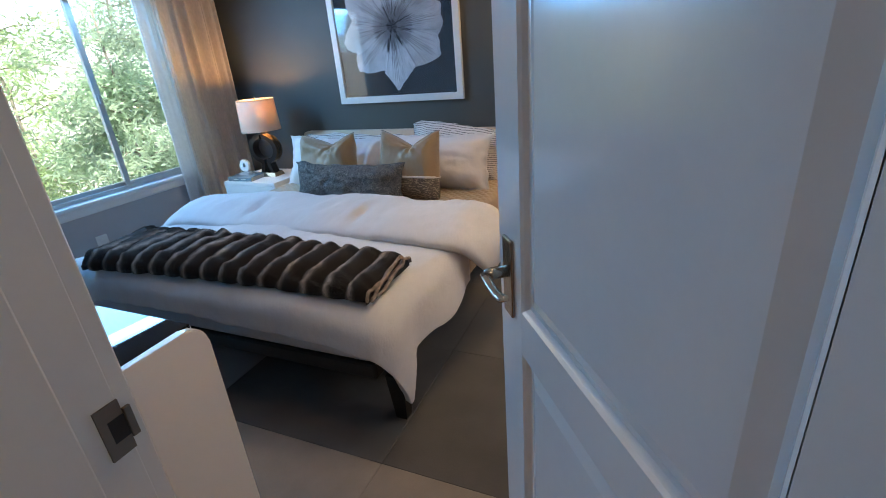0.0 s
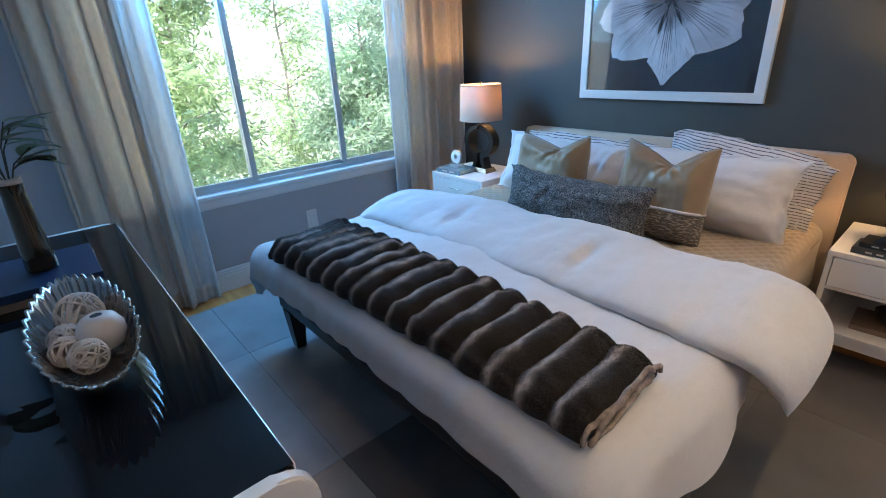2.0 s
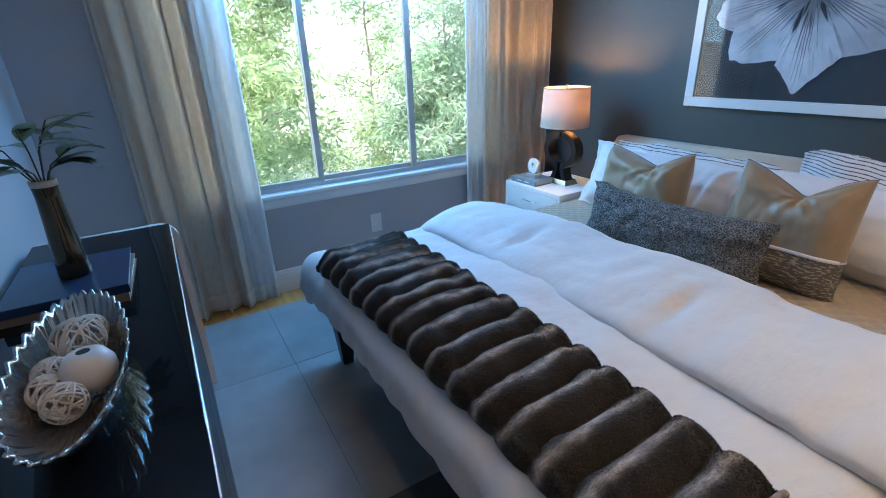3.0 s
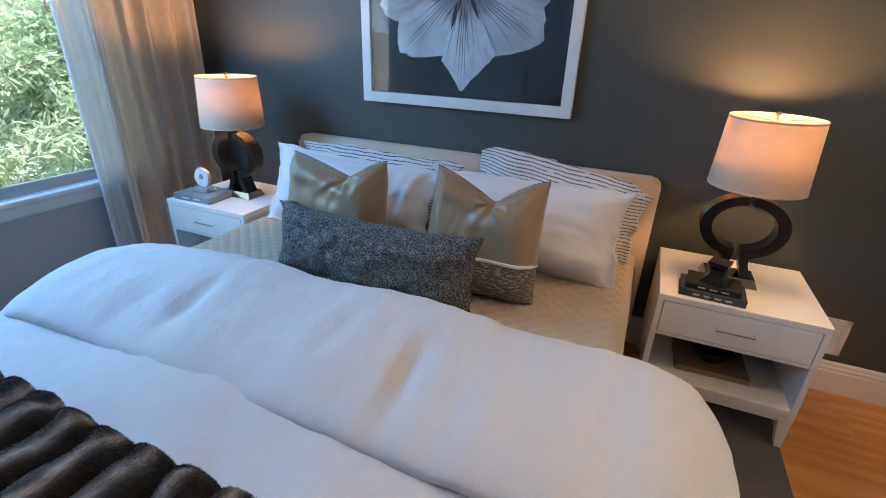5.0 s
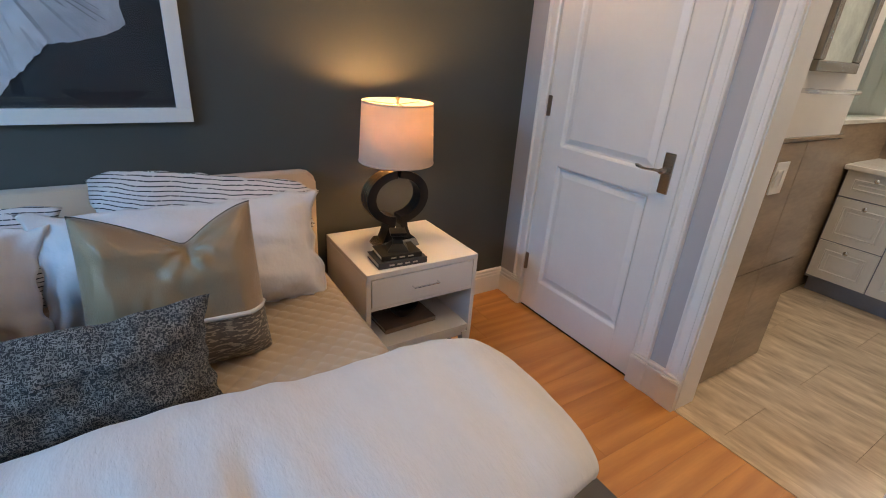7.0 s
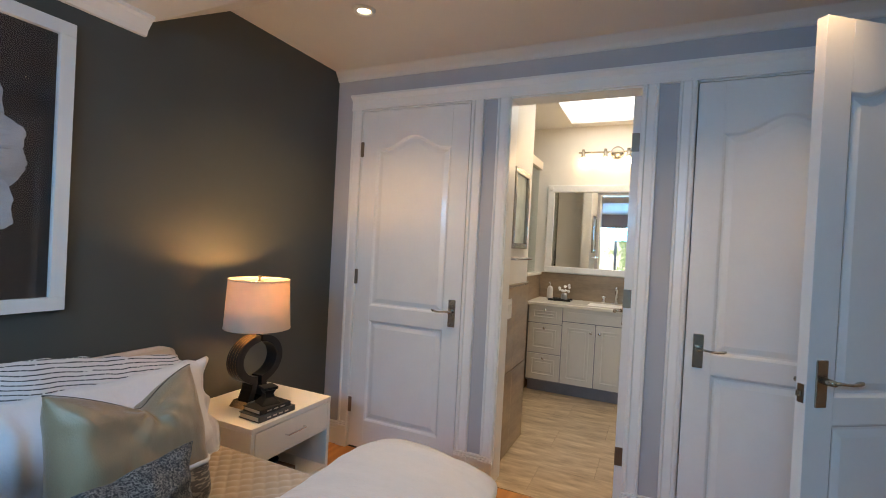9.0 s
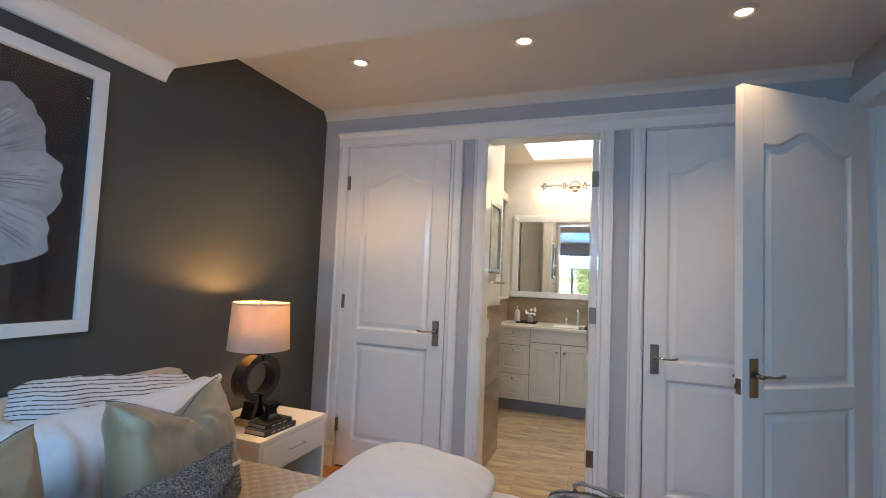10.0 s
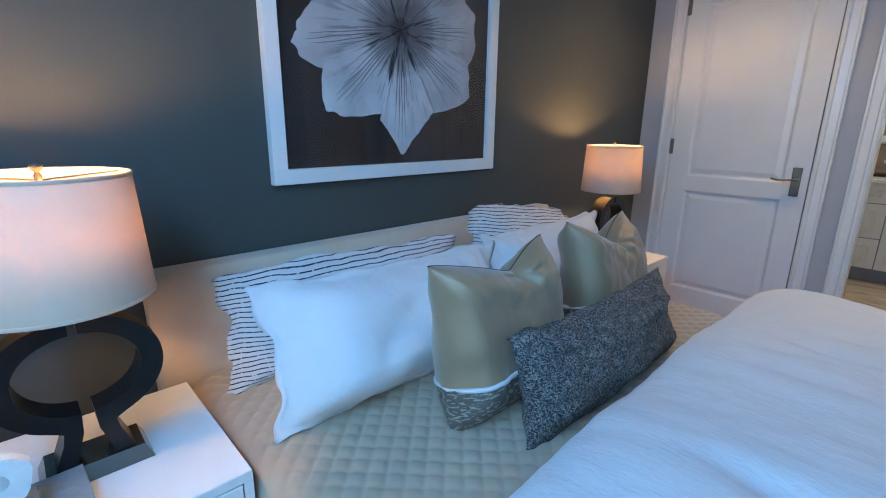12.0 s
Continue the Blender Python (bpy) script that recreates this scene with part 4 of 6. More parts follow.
# pillows
def pillow(name, w, h, t, material, label, m, chop=0.0, at=0.0, rumple=1.0, pinch=0.07, band=None, flange=0.0, seed=0.0, n=56, sag=0.0, slump=0.0, gather=0, soften=0.0):
    """A stuffed pillow standing on its long edge; chop: the depth of the dent in its top, at: where it lies; band: (height share, material) of a lower panel; gather: the end at which the cover falls in loose pleats."""
    def surf(u, v, s):
        up = (v + 1) / 2
        # the sides draw in between pointed corners
        x = w / 2 * u * (1 - pinch * (1 - v * v) * abs(u))
        y = h / 2 * v * (1 - 0.8 * pinch * (1 - u * u) * abs(v))
        if chop:
            q = (u + 1) / (at + 1) if u < at else (1 - u) / (1 - at)
            dip = q ** (1.25 if u < at else 1.5) * (1 - 0.06 * math.exp(-((u - at) / 0.06) ** 2))
            y -= chop * dip * up ** 3.2
            x *= 1 + 0.07 * (1 - up) ** 1.5
            # the two halves of the top are pushed together
            x -= 0.06 * w * (u - at) * dip * up ** 3
        else:
            x += 0.012 * wob(v * 1.4, math.copysign(2, u), 0, 2.4, seed) * abs(u) ** 3
            y -= soften * h * abs(u) ** 5 * up ** 3
            y += 0.012 * wob(u * 2.4, math.copysign(2, v), 1, 2.2, seed) * abs(v) ** 3
        y -= sag * (1 - u * u) * up ** 3
        f = flange
        k = min(1.0, max(0.0, (1 - abs(u) - f) / (0.34 if chop else 0.5))), min(1.0, max(0.0, (1 - abs(v) - f) / (0.42 if chop else 0.62)))
        soft = min(1, 4 * min(k))
        z = t / 2 * (math.sin(k[0] * math.pi / 2) * math.sin(k[1] * math.pi / 2)) ** (0.58 if chop else 0.62)
        # the filling sinks towards the bottom
        z *= 1 + 0.12 * (1 - up) - 0.10 * up ** 2
        if chop:
            px, py = u - at, v - 0.90
            qa, qr = math.atan2(py, px), math.hypot(px * 1.1, py)
            z *= 1 - 0.5 * math.exp(-(px / 0.09) ** 2 - (min(0, py) / 0.22) ** 2)
            rays = math.sin(9 * qa + 2.2 * wob(u, v, s, 2.5, seed) + seed)
            z += t * (0.045 * rays * math.exp(-((qr - 0.26) / 0.16) ** 2) + 0.010 * math.sin(15 * qa + seed) * math.exp(-((qr - 0.55) / 0.25) ** 2)) * soft
            # slack folds that run in from the upper corners
            for sx in (-1, 1):
                ex, ey = (1 - sx * u), (1 - v)
                z += 0.025 * t * math.sin(16 * math.atan2(ey, ex + 0.02) + seed * sx) * math.exp(-math.hypot(ex, ey) / 0.45) * min(1, 3 * min(k))
        z += (0.10 * t * wob(u * 1.3, v * 1.3, s, 1.6, seed) + 0.05 * min(1.0, rumple) * t * wob(u, v, s, 4.5, seed)) * soft
        z += 0.05 * rumple * t * wob(u * 2.2, v * 0.8, s, 4.0, seed + 3) * soft
        if gather:
            g = max(0.0, 1 - abs(u - gather) / 0.62)
            z += t * g * (0.15 * math.sin(17 * u + 2.5 * v + 2 * wob(u, v, 0, 2, seed)) + 0.07 * math.sin(41 * u - 3 * v + seed)) * min(1, 3 * min(k))
        crease = sum(math.exp(-((u * math.cos(q) + v * math.sin(q) * 0.7 - 0.3 * math.sin(5 * q)) / 0.05) ** 2) * 0.10 * rumple * t * max(0, wob(u, v, s, 2.0, seed + q)) for q in (0.6, 2.2, 1.4, 0.1, 2.8))
        z -= crease * soft
        z = max(z, min(0.003, 0.06 * min(1 - abs(u), 1 - abs(v))))
        lean = slump * up ** 2
        rip = (0.009 * math.sin(9 * v + 3 * wob(u, v, 0, 2, seed)) * max(0, 1 - (1 - abs(u)) / (f * 1.3)) + 0.008 * math.sin(12 * u + 4 * wob(u, v, 0, 2, seed)) * max(0, 1 - (1 - abs(v)) / (f * 1.3))) if f else 0
        return (x + 0.5 * rip, y + 0.6 * rip, s * z - lean + rip)
    root = thing(name, label, "pillow", m, "pillows on the bed")
    cut = int(round((band[0] if band else 0) * n))
    for nm, r0, r1, mt in (("band", 0, cut, band[1] if band else None), ("cover", cut, n, material)):
        if r1 <= r0:
            continue
        bm = bmesh.new()
        for s in (1, -1):
            grid(n, r1 - r0, lambda a, b: surf(2 * a - 1, 2 * (r0 + (r1 - r0) * b) / n - 1, s), bm=bm)
        bmesh.ops.remove_doubles(bm, verts=bm.verts[:], dist=0.0004)
        part(nm, bm, mt, root, smooth=True)
    if band:
        v = 2 * cut / n - 1
        pts = [Vector(surf(2 * i / 40 - 1, v, 1)) + Vector((0, 0, 0.003)) for i in range(41)] + [Vector(surf(1 - 2 * i / 40, v, -1)) - Vector((0, 0, 0.003)) for i in range(1, 40)]
        part("piping", tube(pts, 0.006, 6, closed=True, flat=0.6), COTTON, root, "white satin piping", smooth=True)
    if chop:
        pts = [Vector(surf(2 * i / 50 - 1, 1, 1)) for i in range(51)]
        part("seam", tube(pts, 0.0016, 6), SEAM, root, "dark stitched seam along the top edge", smooth=True)
    return root


def stand(x, y, z, h, lean, yaw=0, roll=0):
    """The pose of a pillow of height h that stands at (x, y, z) and leans back by so many degrees."""
    return pose(x, y, z) @ pose(0, 0, 0, 90 - lean, 0, 0) @ pose(0, h / 2, 0, 0, 0, roll) if not yaw else pose(x, y, z, 0, 0, yaw) @ pose(0, 0, 0, 90 - lean, 0, 0) @ pose(0, h / 2, 0, 0, 0, roll)


PZ = BZ - 0.005
pillow("striped_pillow", 0.84, 0.325, 0.12, STRIPE, "white pillow with dashed dark stripes against the headboard", stand(-1.875, 3.185, PZ, 0.325, 6, 0, -1), pinch=0.06, rumple=1.0, flange=0.08, seed=1.0, sag=0.006, slump=0.02, soften=0.07)
pillow("striped_pillow", 0.68, 0.35, 0.13, STRIPE, "white pillow with dashed dark stripes slumped on the headboard", stand(-1.065, 3.185, PZ + 0.01, 0.35, 6, 0, -8), pinch=0.05, rumple=1.0, flange=0.08, seed=2.0, sag=-0.005, slump=0.02, soften=0.10)
pillow("white_pillow", 0.83, 0.345, 0.19, COTTON, "plump white cotton pillow with a flanged edge", stand(-1.875, 2.925, PZ, 0.345, 17, 0, -1), pinch=0.10, rumple=0.5, flange=0.07, seed=3.0, sag=0.0, slump=0.03, gather=1)
pillow("white_pillow", 0.76, 0.35, 0.19, COTTON, "plump white cotton pillow with a flanged edge", stand(-1.145, 2.945, PZ, 0.35, 15, 0, 0), pinch=0.08, rumple=0.5, flange=0.07, seed=4.0, sag=0.0, slump=0.03, gather=-1)
pillow("satin_cushion", 0.405, 0.395, 0.16, SATIN, "champagne satin cushion with a chopped top and velvet band", stand(-1.765, 2.70, PZ, 0.395, 13, -2, 2), chop=0.068, at=0.28, rumple=0.3, pinch=0.03, band=(0.28, VELVET), seed=5.0, n=64)
pillow("satin_cushion", 0.375, 0.405, 0.17, SATIN, "champagne satin cushion with a deep chop and velvet band", stand(-1.204, 2.72, PZ, 0.405, 14, 1, -1), chop=0.092, at=0.15, rumple=0.3, pinch=0.02, band=(0.34, VELVET), seed=6.0, n=64)
pillow("lumbar_cushion", 0.755, 0.26, 0.15, TWEED, "long charcoal tweed lumbar cushion leaning on the satin ones", stand(-1.525, 2.55, PZ, 0.26, 15, 0, 0), pinch=0.07, sag=0.012, seed=7.0)


# ---- nightstands ----
def nightstand(m):
    w, d = 0.484, 0.43
    ns = thing("nightstand", "white nightstand with one drawer and an open shelf", "nightstand", m, "nightstands beside the bed")
    hw = w / 2
    part("top", box(-hw, hw, 0, d, 0.478, 0.500, 0.002), NSTAND, ns)
    for s in (-1, 1):
        a, b = sorted((s * hw, s * (hw - 0.018)))
        part("side_panel", box(a, b, 0.002, d, 0.135, 0.478), NSTAND, ns)
    part("back_panel", box(-hw + 0.018, hw - 0.018, d - 0.012, d, 0.135, 0.478), NSTAND, ns)
    part("shelf", box(-hw + 0.018, hw - 0.018, 0.004, d - 0.012, 0.152, 0.172), NSTAND, ns)
    part("divider", box(-hw + 0.018, hw - 0.018, 0.004, d - 0.012, 0.345, 0.357), NSTAND, ns)
    part("apron", box(-hw + 0.018, hw - 0.018, 0.012, 0.028, 0.118, 0.150), NSTAND, ns)
    dr = part("drawer", box(-hw + 0.021, hw - 0.021, 0.0, 0.02, 0.360, 0.475, 0.0015), NSTAND, ns)
    part("handle", tube([(-0.055, 0.002, 0.418), (-0.055, -0.016, 0.418), (0.055, -0.016, 0.418), (0.055, 0.002, 0.418)], 0.0035, 8), CHROME, dr, "slim chrome bar handle")
    for sx in (-1, 1):
        for yy in (0.024, d - 0.024):
            bm = bmesh.new()
            x1 = sx * (hw - 0.001)
            lo = [bm.verts.new((x1 - sx * a, yy + b, 0.012)) for a, b in ((0, -0.013), (0.020, -0.013), (0.020, 0.013), (0, 0.013))]
            hi = [bm.verts.new((x1 - sx * a, yy + b, 0.136)) for a, b in ((0, -0.022), (0.042, -0.022), (0.042, 0.022), (0, 0.022))]
            bm.faces.new(lo), bm.faces.new(hi)
            for i in range(4):
                bm.faces.new((lo[i], lo[(i + 1) % 4], hi[(i + 1) % 4], hi[i]))
            part("leg", bm, NSTAND, ns)
    return ns


nsr = nightstand(pose(-0.391, 2.955, 0))
copy_thing(nsr, pose(-2.602, 2.862, 0))


def table_lamp(m):
    t = thing("table_lamp", "lit table lamp with a black split-ring base and linen drum shade", "table lamp", m, "table lamps")
    bm = bmesh.new()
    lo = [bm.verts.new((x, y, 0.001)) for x, y in ((-0.088, -0.054), (0.088, -0.054), (0.088, 0.054), (-0.088, 0.054))]
    hi = [bm.verts.new((x, y, 0.030)) for x, y in ((-0.076, -0.042), (0.076, -0.042), (0.076, 0.042), (-0.076, 0.042))]
    bm.faces.new(hi), bm.faces.new(lo)
    for i in range(4):
        bm.faces.new((lo[i], lo[(i + 1) % 4], hi[(i + 1) % 4], hi[i]))
    part("base_plate", bm, NICKEL, t, "polished silver base block")
    zc, ro, ri, hd, wide = 0.205, 0.108, 0.078, 0.031, 1.22
    for s in (-1, 1):
        a0, a1 = radians(86), radians(-84)
        out, inn = [], []
        for i in range(41):
            a = a0 + (a1 - a0) * i / 40
            out.append((s * wide * ro * math.cos(a), zc + ro * math.sin(a)))
            inn.append((s * wide * ri * math.cos(a), zc + ri * math.sin(a)))
        # the foot flares out below the ring
        foot = [(s * 0.030, 0.030), (s * 0.062, 0.030), (s * 0.044, 0.075), (s * 0.040, 0.098)]
        outline = out[:-5] + [foot[3], foot[2], foot[1], foot[0]] + [(s * 0.012, 0.09)] + inn[::-1] + [(s * 0.006, zc + ri + 0.02)]
        half = part("half_ring", prism(outline, "y", -hd, hd), EBONY, t, "black lacquered half ring")
        for q in (-0.022, -0.008, 0.008, 0.022):
            pts = [(s * wide * (ro + 0.0006) * math.cos(radians(84 - 130 * i / 20)), q, zc + (ro + 0.0006) * math.sin(radians(84 - 130 * i / 20))) for i in range(21)]
            part("inlay_line", tube(pts, 0.0006, 4), GOLDLINE, half, "fine brass inlay line")
    part("neck", lathe([(0.012, 0.308), (0.012, 0.330), (0.007, 0.335), (0.007, 0.42)], 16), NICKEL, t, smooth=True)
    part("bulb", lathe([(0.001, 0.490), (0.016, 0.484), (0.027, 0.464), (0.024, 0.442), (0.013, 0.42)], 16), PLATE, t, "frosted bulb", smooth=True)
    sh = part("shade", lathe([(0.142, 0.345), (0.131, 0.562), (0.1295, 0.562), (0.1405, 0.345), (0.142, 0.345)], 64), SHADE, t, "ivory linen drum shade", smooth=True)
    for z, r in ((0.3455, 0.1415), (0.5605, 0.1305)):
        part("trim_ring", lathe([(r + 0.001, z - 0.004), (r + 0.002, z), (r + 0.001, z + 0.003), (r - 0.002, z + 0.003), (r - 0.002, z - 0.004), (r + 0.001, z - 0.004)], 48), SHADE, sh, smooth=True)
    bm = bmesh.new()
    for k in range(3):
        a = 2 * math.pi * k / 3 + 0.4
        tube([(0, 0, 0.552), (0.1295 * math.cos(a), 0.1295 * math.sin(a), 0.557)], 0.0018, 6, bm=bm)
    tube([(0.03, 0, 0.42), (0.045, 0, 0.48), (0.02, 0, 0.54), (0, 0, 0.550)], 0.0018, 6, bm=bm), tube([(-0.03, 0, 0.42), (-0.045, 0, 0.48), (-0.02, 0, 0.54), (0, 0, 0.550)], 0.0018, 6, bm=bm)
    part("harp", bm, NICKEL, t)
    part("finial", lathe([(0.005, 0.550), (0.006, 0.560), (0.003, 0.565), (0.009, 0.571), (0.009, 0.577), (0.001, 0.581)], 16), HINGE, t, "dark bronze finial", smooth=True)
    return t


tl = table_lamp(pose(-0.415, 3.18, 0.5))
copy_thing(tl, pose(-2.575, 3.085, 0.5))


def book(name, w, d, h, cover, m, label, bars=0):
    b = thing(name, label, "book", m)
    part("cover", box(-w / 2, w / 2, -d / 2, d / 2, 0, 0.003, 0.001, 1), cover, b)
    part("cover", box(-w / 2, w / 2, -d / 2, d / 2, h - 0.003, h, 0.001, 1), cover, b)
    part("spine", box(-w / 2, w / 2, -d / 2 - 0.002, -d / 2 + 0.003, 0, h, 0.001, 1), cover, b)
    part("pages", box(-w / 2 + 0.004, w / 2 - 0.004, -d / 2 + 0.003, d / 2 - 0.005, 0.003, h - 0.003), PAPER, b)
    for k in range(bars):
        x = -w / 2 + w * (0.18 + 0.64 * (k + 0.2) / bars)
        part("title_bar", box(x, x + w * 0.4 / bars, -d / 2 - 0.0032, -d / 2 - 0.002, h * 0.38, h * 0.62), INK, b, "pale bar of lettering")
    return b


book("book", 0.195, 0.12, 0.024, GREYBOOK, pose(-0.475, 3.035, 0.5005, 0, 0, -3), "slate grey book lying on the nightstand", 4)
book("book", 0.160, 0.105, 0.020, BLACKBOOK, pose(-0.475, 3.038, 0.5250, 0, 0, -5), "black book lying on a larger book", 3)
sc = thing("pyramid_sculpture", "small dark stepped bronze sculpture standing on books", "sculpture", pose(-0.472, 3.04, 0.5455, 0, 0, -20))
bm = bmesh.new()
sect = [(0.040, 0.0), (0.034, 0.010), (0.020, 0.026), (0.017, 0.042), (0.024, 0.058), (0.030, 0.062), (0.030, 0.072)]
rings = [[bm.verts.new((r * sx, r * sy, z)) for sx, sy in ((-1, -1), (1, -1), (1, 1), (-1, 1))] for r, z in sect]
for a, b in zip(rings, rings[1:]):
    for i in range(4):
        bm.faces.new((a[i], a[(i + 1) % 4], b[(i + 1) % 4], b[i]))
bm.faces.new(rings[0]), bm.faces.new(rings[-1])
part("body", bm, EBONY, sc)
book("book", 0.24, 0.18, 0.022, TANBOOK, pose(-0.40, 3.13, 0.1725, 0, 0, 2), "tan book on the nightstand's open shelf")
bx = thing("dark_bowl", "small dark bowl on a book in the open shelf", "bowl", pose(-0.40, 3.12, 0.195))
part("body", lathe([(0.03, 0), (0.034, 0.004), (0.055, 0.03), (0.066, 0.055), (0.063, 0.055), (0.05, 0.03), (0.03, 0.01), (0.001, 0.008)], 28), EBONY, bx, smooth=True)

# left nightstand things
book("book", 0.22, 0.16, 0.030, PALEBOOK, pose(-2.705, 2.968, 0.5005, 0, 0, 2), "blue-grey book lying under an agate ornament", 2)
ag = thing("agate_ornament", "white agate slice on a clear acrylic stand on a book", "ornament", pose(-2.705, 2.973, 0.531))
part("stand", box(-0.045, 0.045, -0.03, 0.03, 0, 0.022, 0.003), CRYST, ag, "clear acrylic block")
bm = bmesh.new()
outr, innr = [], []
for i in range(24):
    a = 2 * math.pi * i / 24
    r = 0.046 * (1 + 0.22 * wob(math.cos(a), math.sin(a), 0, 1.6, 4))
    outr.append((r * math.cos(a), 0.068 + r * 1.05 * math.sin(a)))
    innr.append((0.015 * (1 + 0.3 * wob(math.cos(a), math.sin(a), 1, 1.2)) * math.cos(a), 0.072 + 0.016 * math.sin(a)))
vo = [[bm.verts.new((x, d, z)) for x, z in outr] for d in (-0.009, 0.009)]
vi = [[bm.verts.new((x, d, z)) for x, z in innr] for d in (-0.009, 0.009)]
for i in range(24):
    j = (i + 1) % 24
    bm.faces.new((vo[0][i], vo[0][j], vo[1][j], vo[1][i])), bm.faces.new((vi[0][i], vi[0][j], vi[1][j], vi[1][i]))
    for k in (0, 1):
        bm.faces.new((vo[k][i], vo[k][j], vi[k][j], vi[k][i]))
part("slice", bm, AGATE, ag, "white agate slice with a hole", smooth=False)

# wall vent beside the nightstand
v = thing("wall_vent", "white louvred vent grille low on the charcoal wall", "vent", pose(-0.048, YN, 0.245))
bm = box(-0.13, 0.13, -0.008, 0, 0.062, 0.078, 0.002)
box(-0.13, 0.13, -0.008, 0, -0.078, -0.062, 0.002, bm=bm), box(-0.13, -0.112, -0.008, 0, -0.078, 0.078, 0.002, bm=bm), box(0.112, 0.13, -0.008, 0, -0.078, 0.078, 0.002, bm=bm), box(-0.008, 0.008, -0.008, 0, -0.07, 0.07, bm=bm)
part("frame", bm, PLATE, v)
# a dark bronze sheet behind the slats takes the place of the duct's shade
part("backing", box(-0.115, 0.115, -0.002, 0.0, -0.065, 0.065), HINGE, v, "dark sheet standing in for the shaded duct")
for i in range(11):
    for a, b in ((-0.112, -0.008), (0.008, 0.112)):
        z = -0.058 + i * 0.0116
        part("slat", prism([(-0.0075, z - 0.004), (-0.0065, z - 0.004), (-0.002, z + 0.004), (-0.003, z + 0.004)], "x", a, b), PLATE, v)

# ---- picture ----
pic = thing("framed_picture", "large white-framed photograph of a pale flower on black", "picture", pose(-1.555, YN, 1.456))
H = 0.486
for x0, x1, z0, z1 in ((-H, H, -H, -H + 0.045), (-H, H, H - 0.045, H), (-H, -H + 0.045, -H + 0.045, H - 0.045), (H - 0.045, H, -H + 0.045, H - 0.045)):
    part("frame_bar", box(x0, x1, -0.030, -0.001, z0, z1, 0.002), WHITE, pic, "white painted frame bar")
part("print", box(-H + 0.04, H - 0.04, -0.010, -0.004, -H + 0.04, H - 0.04), PRINT, pic, "black photographic print")
g = part("glass", box(-H + 0.042, H - 0.042, -0.0215, -0.020, -H + 0.042, H - 0.042), PGLASS, pic)
g.visible_shadow = False
# petals: from and to which direction they spread, the lengths of both shoulders, the tip's direction and length, how much the hem bulges
PETALS = [(62, 118, 0.34, 0.30, 98, 0.405, 0.05), (108, 172, 0.30, 0.30, 146, 0.41, 0.02), (160, 206, 0.28, 0.33, 191, 0.40, 0.02), (18, 72, 0.32, 0.30, 50, 0.385, 0.03),
          (-18, 26, 0.32, 0.32, 6, 0.36, 0.03), (-66, -12, 0.29, 0.32, -33, 0.39, 0.015), (202, 252, 0.33, 0.28, 223, 0.395, 0.012), (-108, -60, 0.31, 0.295, -90, 0.415, -0.006)]
for k, (a0, a1, l0, l1, at, lt, bulge) in enumerate(PETALS):
    ends = [Vector((ln * math.cos(radians(a)), ln * math.sin(radians(a)))) for a, ln in ((a0, l0), (at, lt), (a1, l1))]

    def hem(q):
        """The petal's outer edge, q from 0 to 1, wavy and slightly torn."""
        f = (at - a0) / (a1 - a0)
        g, p, e = (q / f, ends[0], ends[1]) if q < f else ((q - f) / (1 - f), ends[1], ends[2])
        v = p.lerp(e, g)
        return v * (1 + (bulge + 0.01 * (q > f)) * math.sin(math.pi * g) / v.length + 0.035 * wob(q * 5, k, 0, 1.4) + 0.02 * wob(q * 17, k, 3, 1.3))

    def petal_point(q, r, lift=0.0):
        e = hem(q)
        # the sides swell between the narrow throat and the shoulders
        mid = Vector((math.cos(radians(at)), math.sin(radians(at)))) * e.length
        v = mid.lerp(e, 0.45 + 0.55 * min(1.0, r / 0.62)) * r
        return (v.x, -0.0112 - 0.0006 * k - lift, v.y)
    bm = grid(36, 20, lambda q, r: petal_point(q, 0.03 + 0.97 * r))
    pt_ob = part("petal", bm, PETAL, pic, "pale grey veined petal of the print")
    bm = bmesh.new()
    tip = Vector((math.cos(radians(at)), math.sin(radians(at))))
    side = Vector((-tip.y, tip.x))
    for q, reach in ((-0.030, 0.66), (-0.014, 0.86), (0.0, 0.90), (0.014, 0.84), (0.030, 0.60), (-0.062, 0.42), (0.062, 0.45)):
        prev = None
        for i in range(15):
            sv = 0.10 + (reach - 0.10) * i / 14
            c = tip * lt * sv + side * (q * (0.25 + sv) + 0.004 * wob(sv * 4, q * 60, k, 1.0))
            tw = 0.0026 * (1 - 0.7 * i / 14)
            row = [bm.verts.new((c.x + e * tw * side.x, -0.0115 - 0.0006 * k, c.y + e * tw * side.y)) for e in (-1, 1)]
            if prev:
                bm.faces.new((prev[0], prev[1], row[1], row[0]))
            prev = row
    part("veins", bm, VEIN, pt_ob, "thin dark petal veins")

# ---- dresser ----
DZ = 0.72
dr = thing("dresser", "white lacquered dresser with rounded ends and black glass top", "dresser")


def cap(y0, y1, z0, z1, r):
    out = [(y0, z0), (y1, z0)]
    out += [(y1 - r + r * math.cos(radians(90 * i / 8)), z1 - r + r * math.sin(radians(90 * i / 8))) for i in range(9)]
    out += [(y0 + r * 0.3 + r * 0.3 * math.cos(radians(90 + 90 * i / 4)), z1 - r * 0.3 + r * 0.3 * math.sin(radians(90 + 90 * i / 4))) for i in range(5)]
    return out


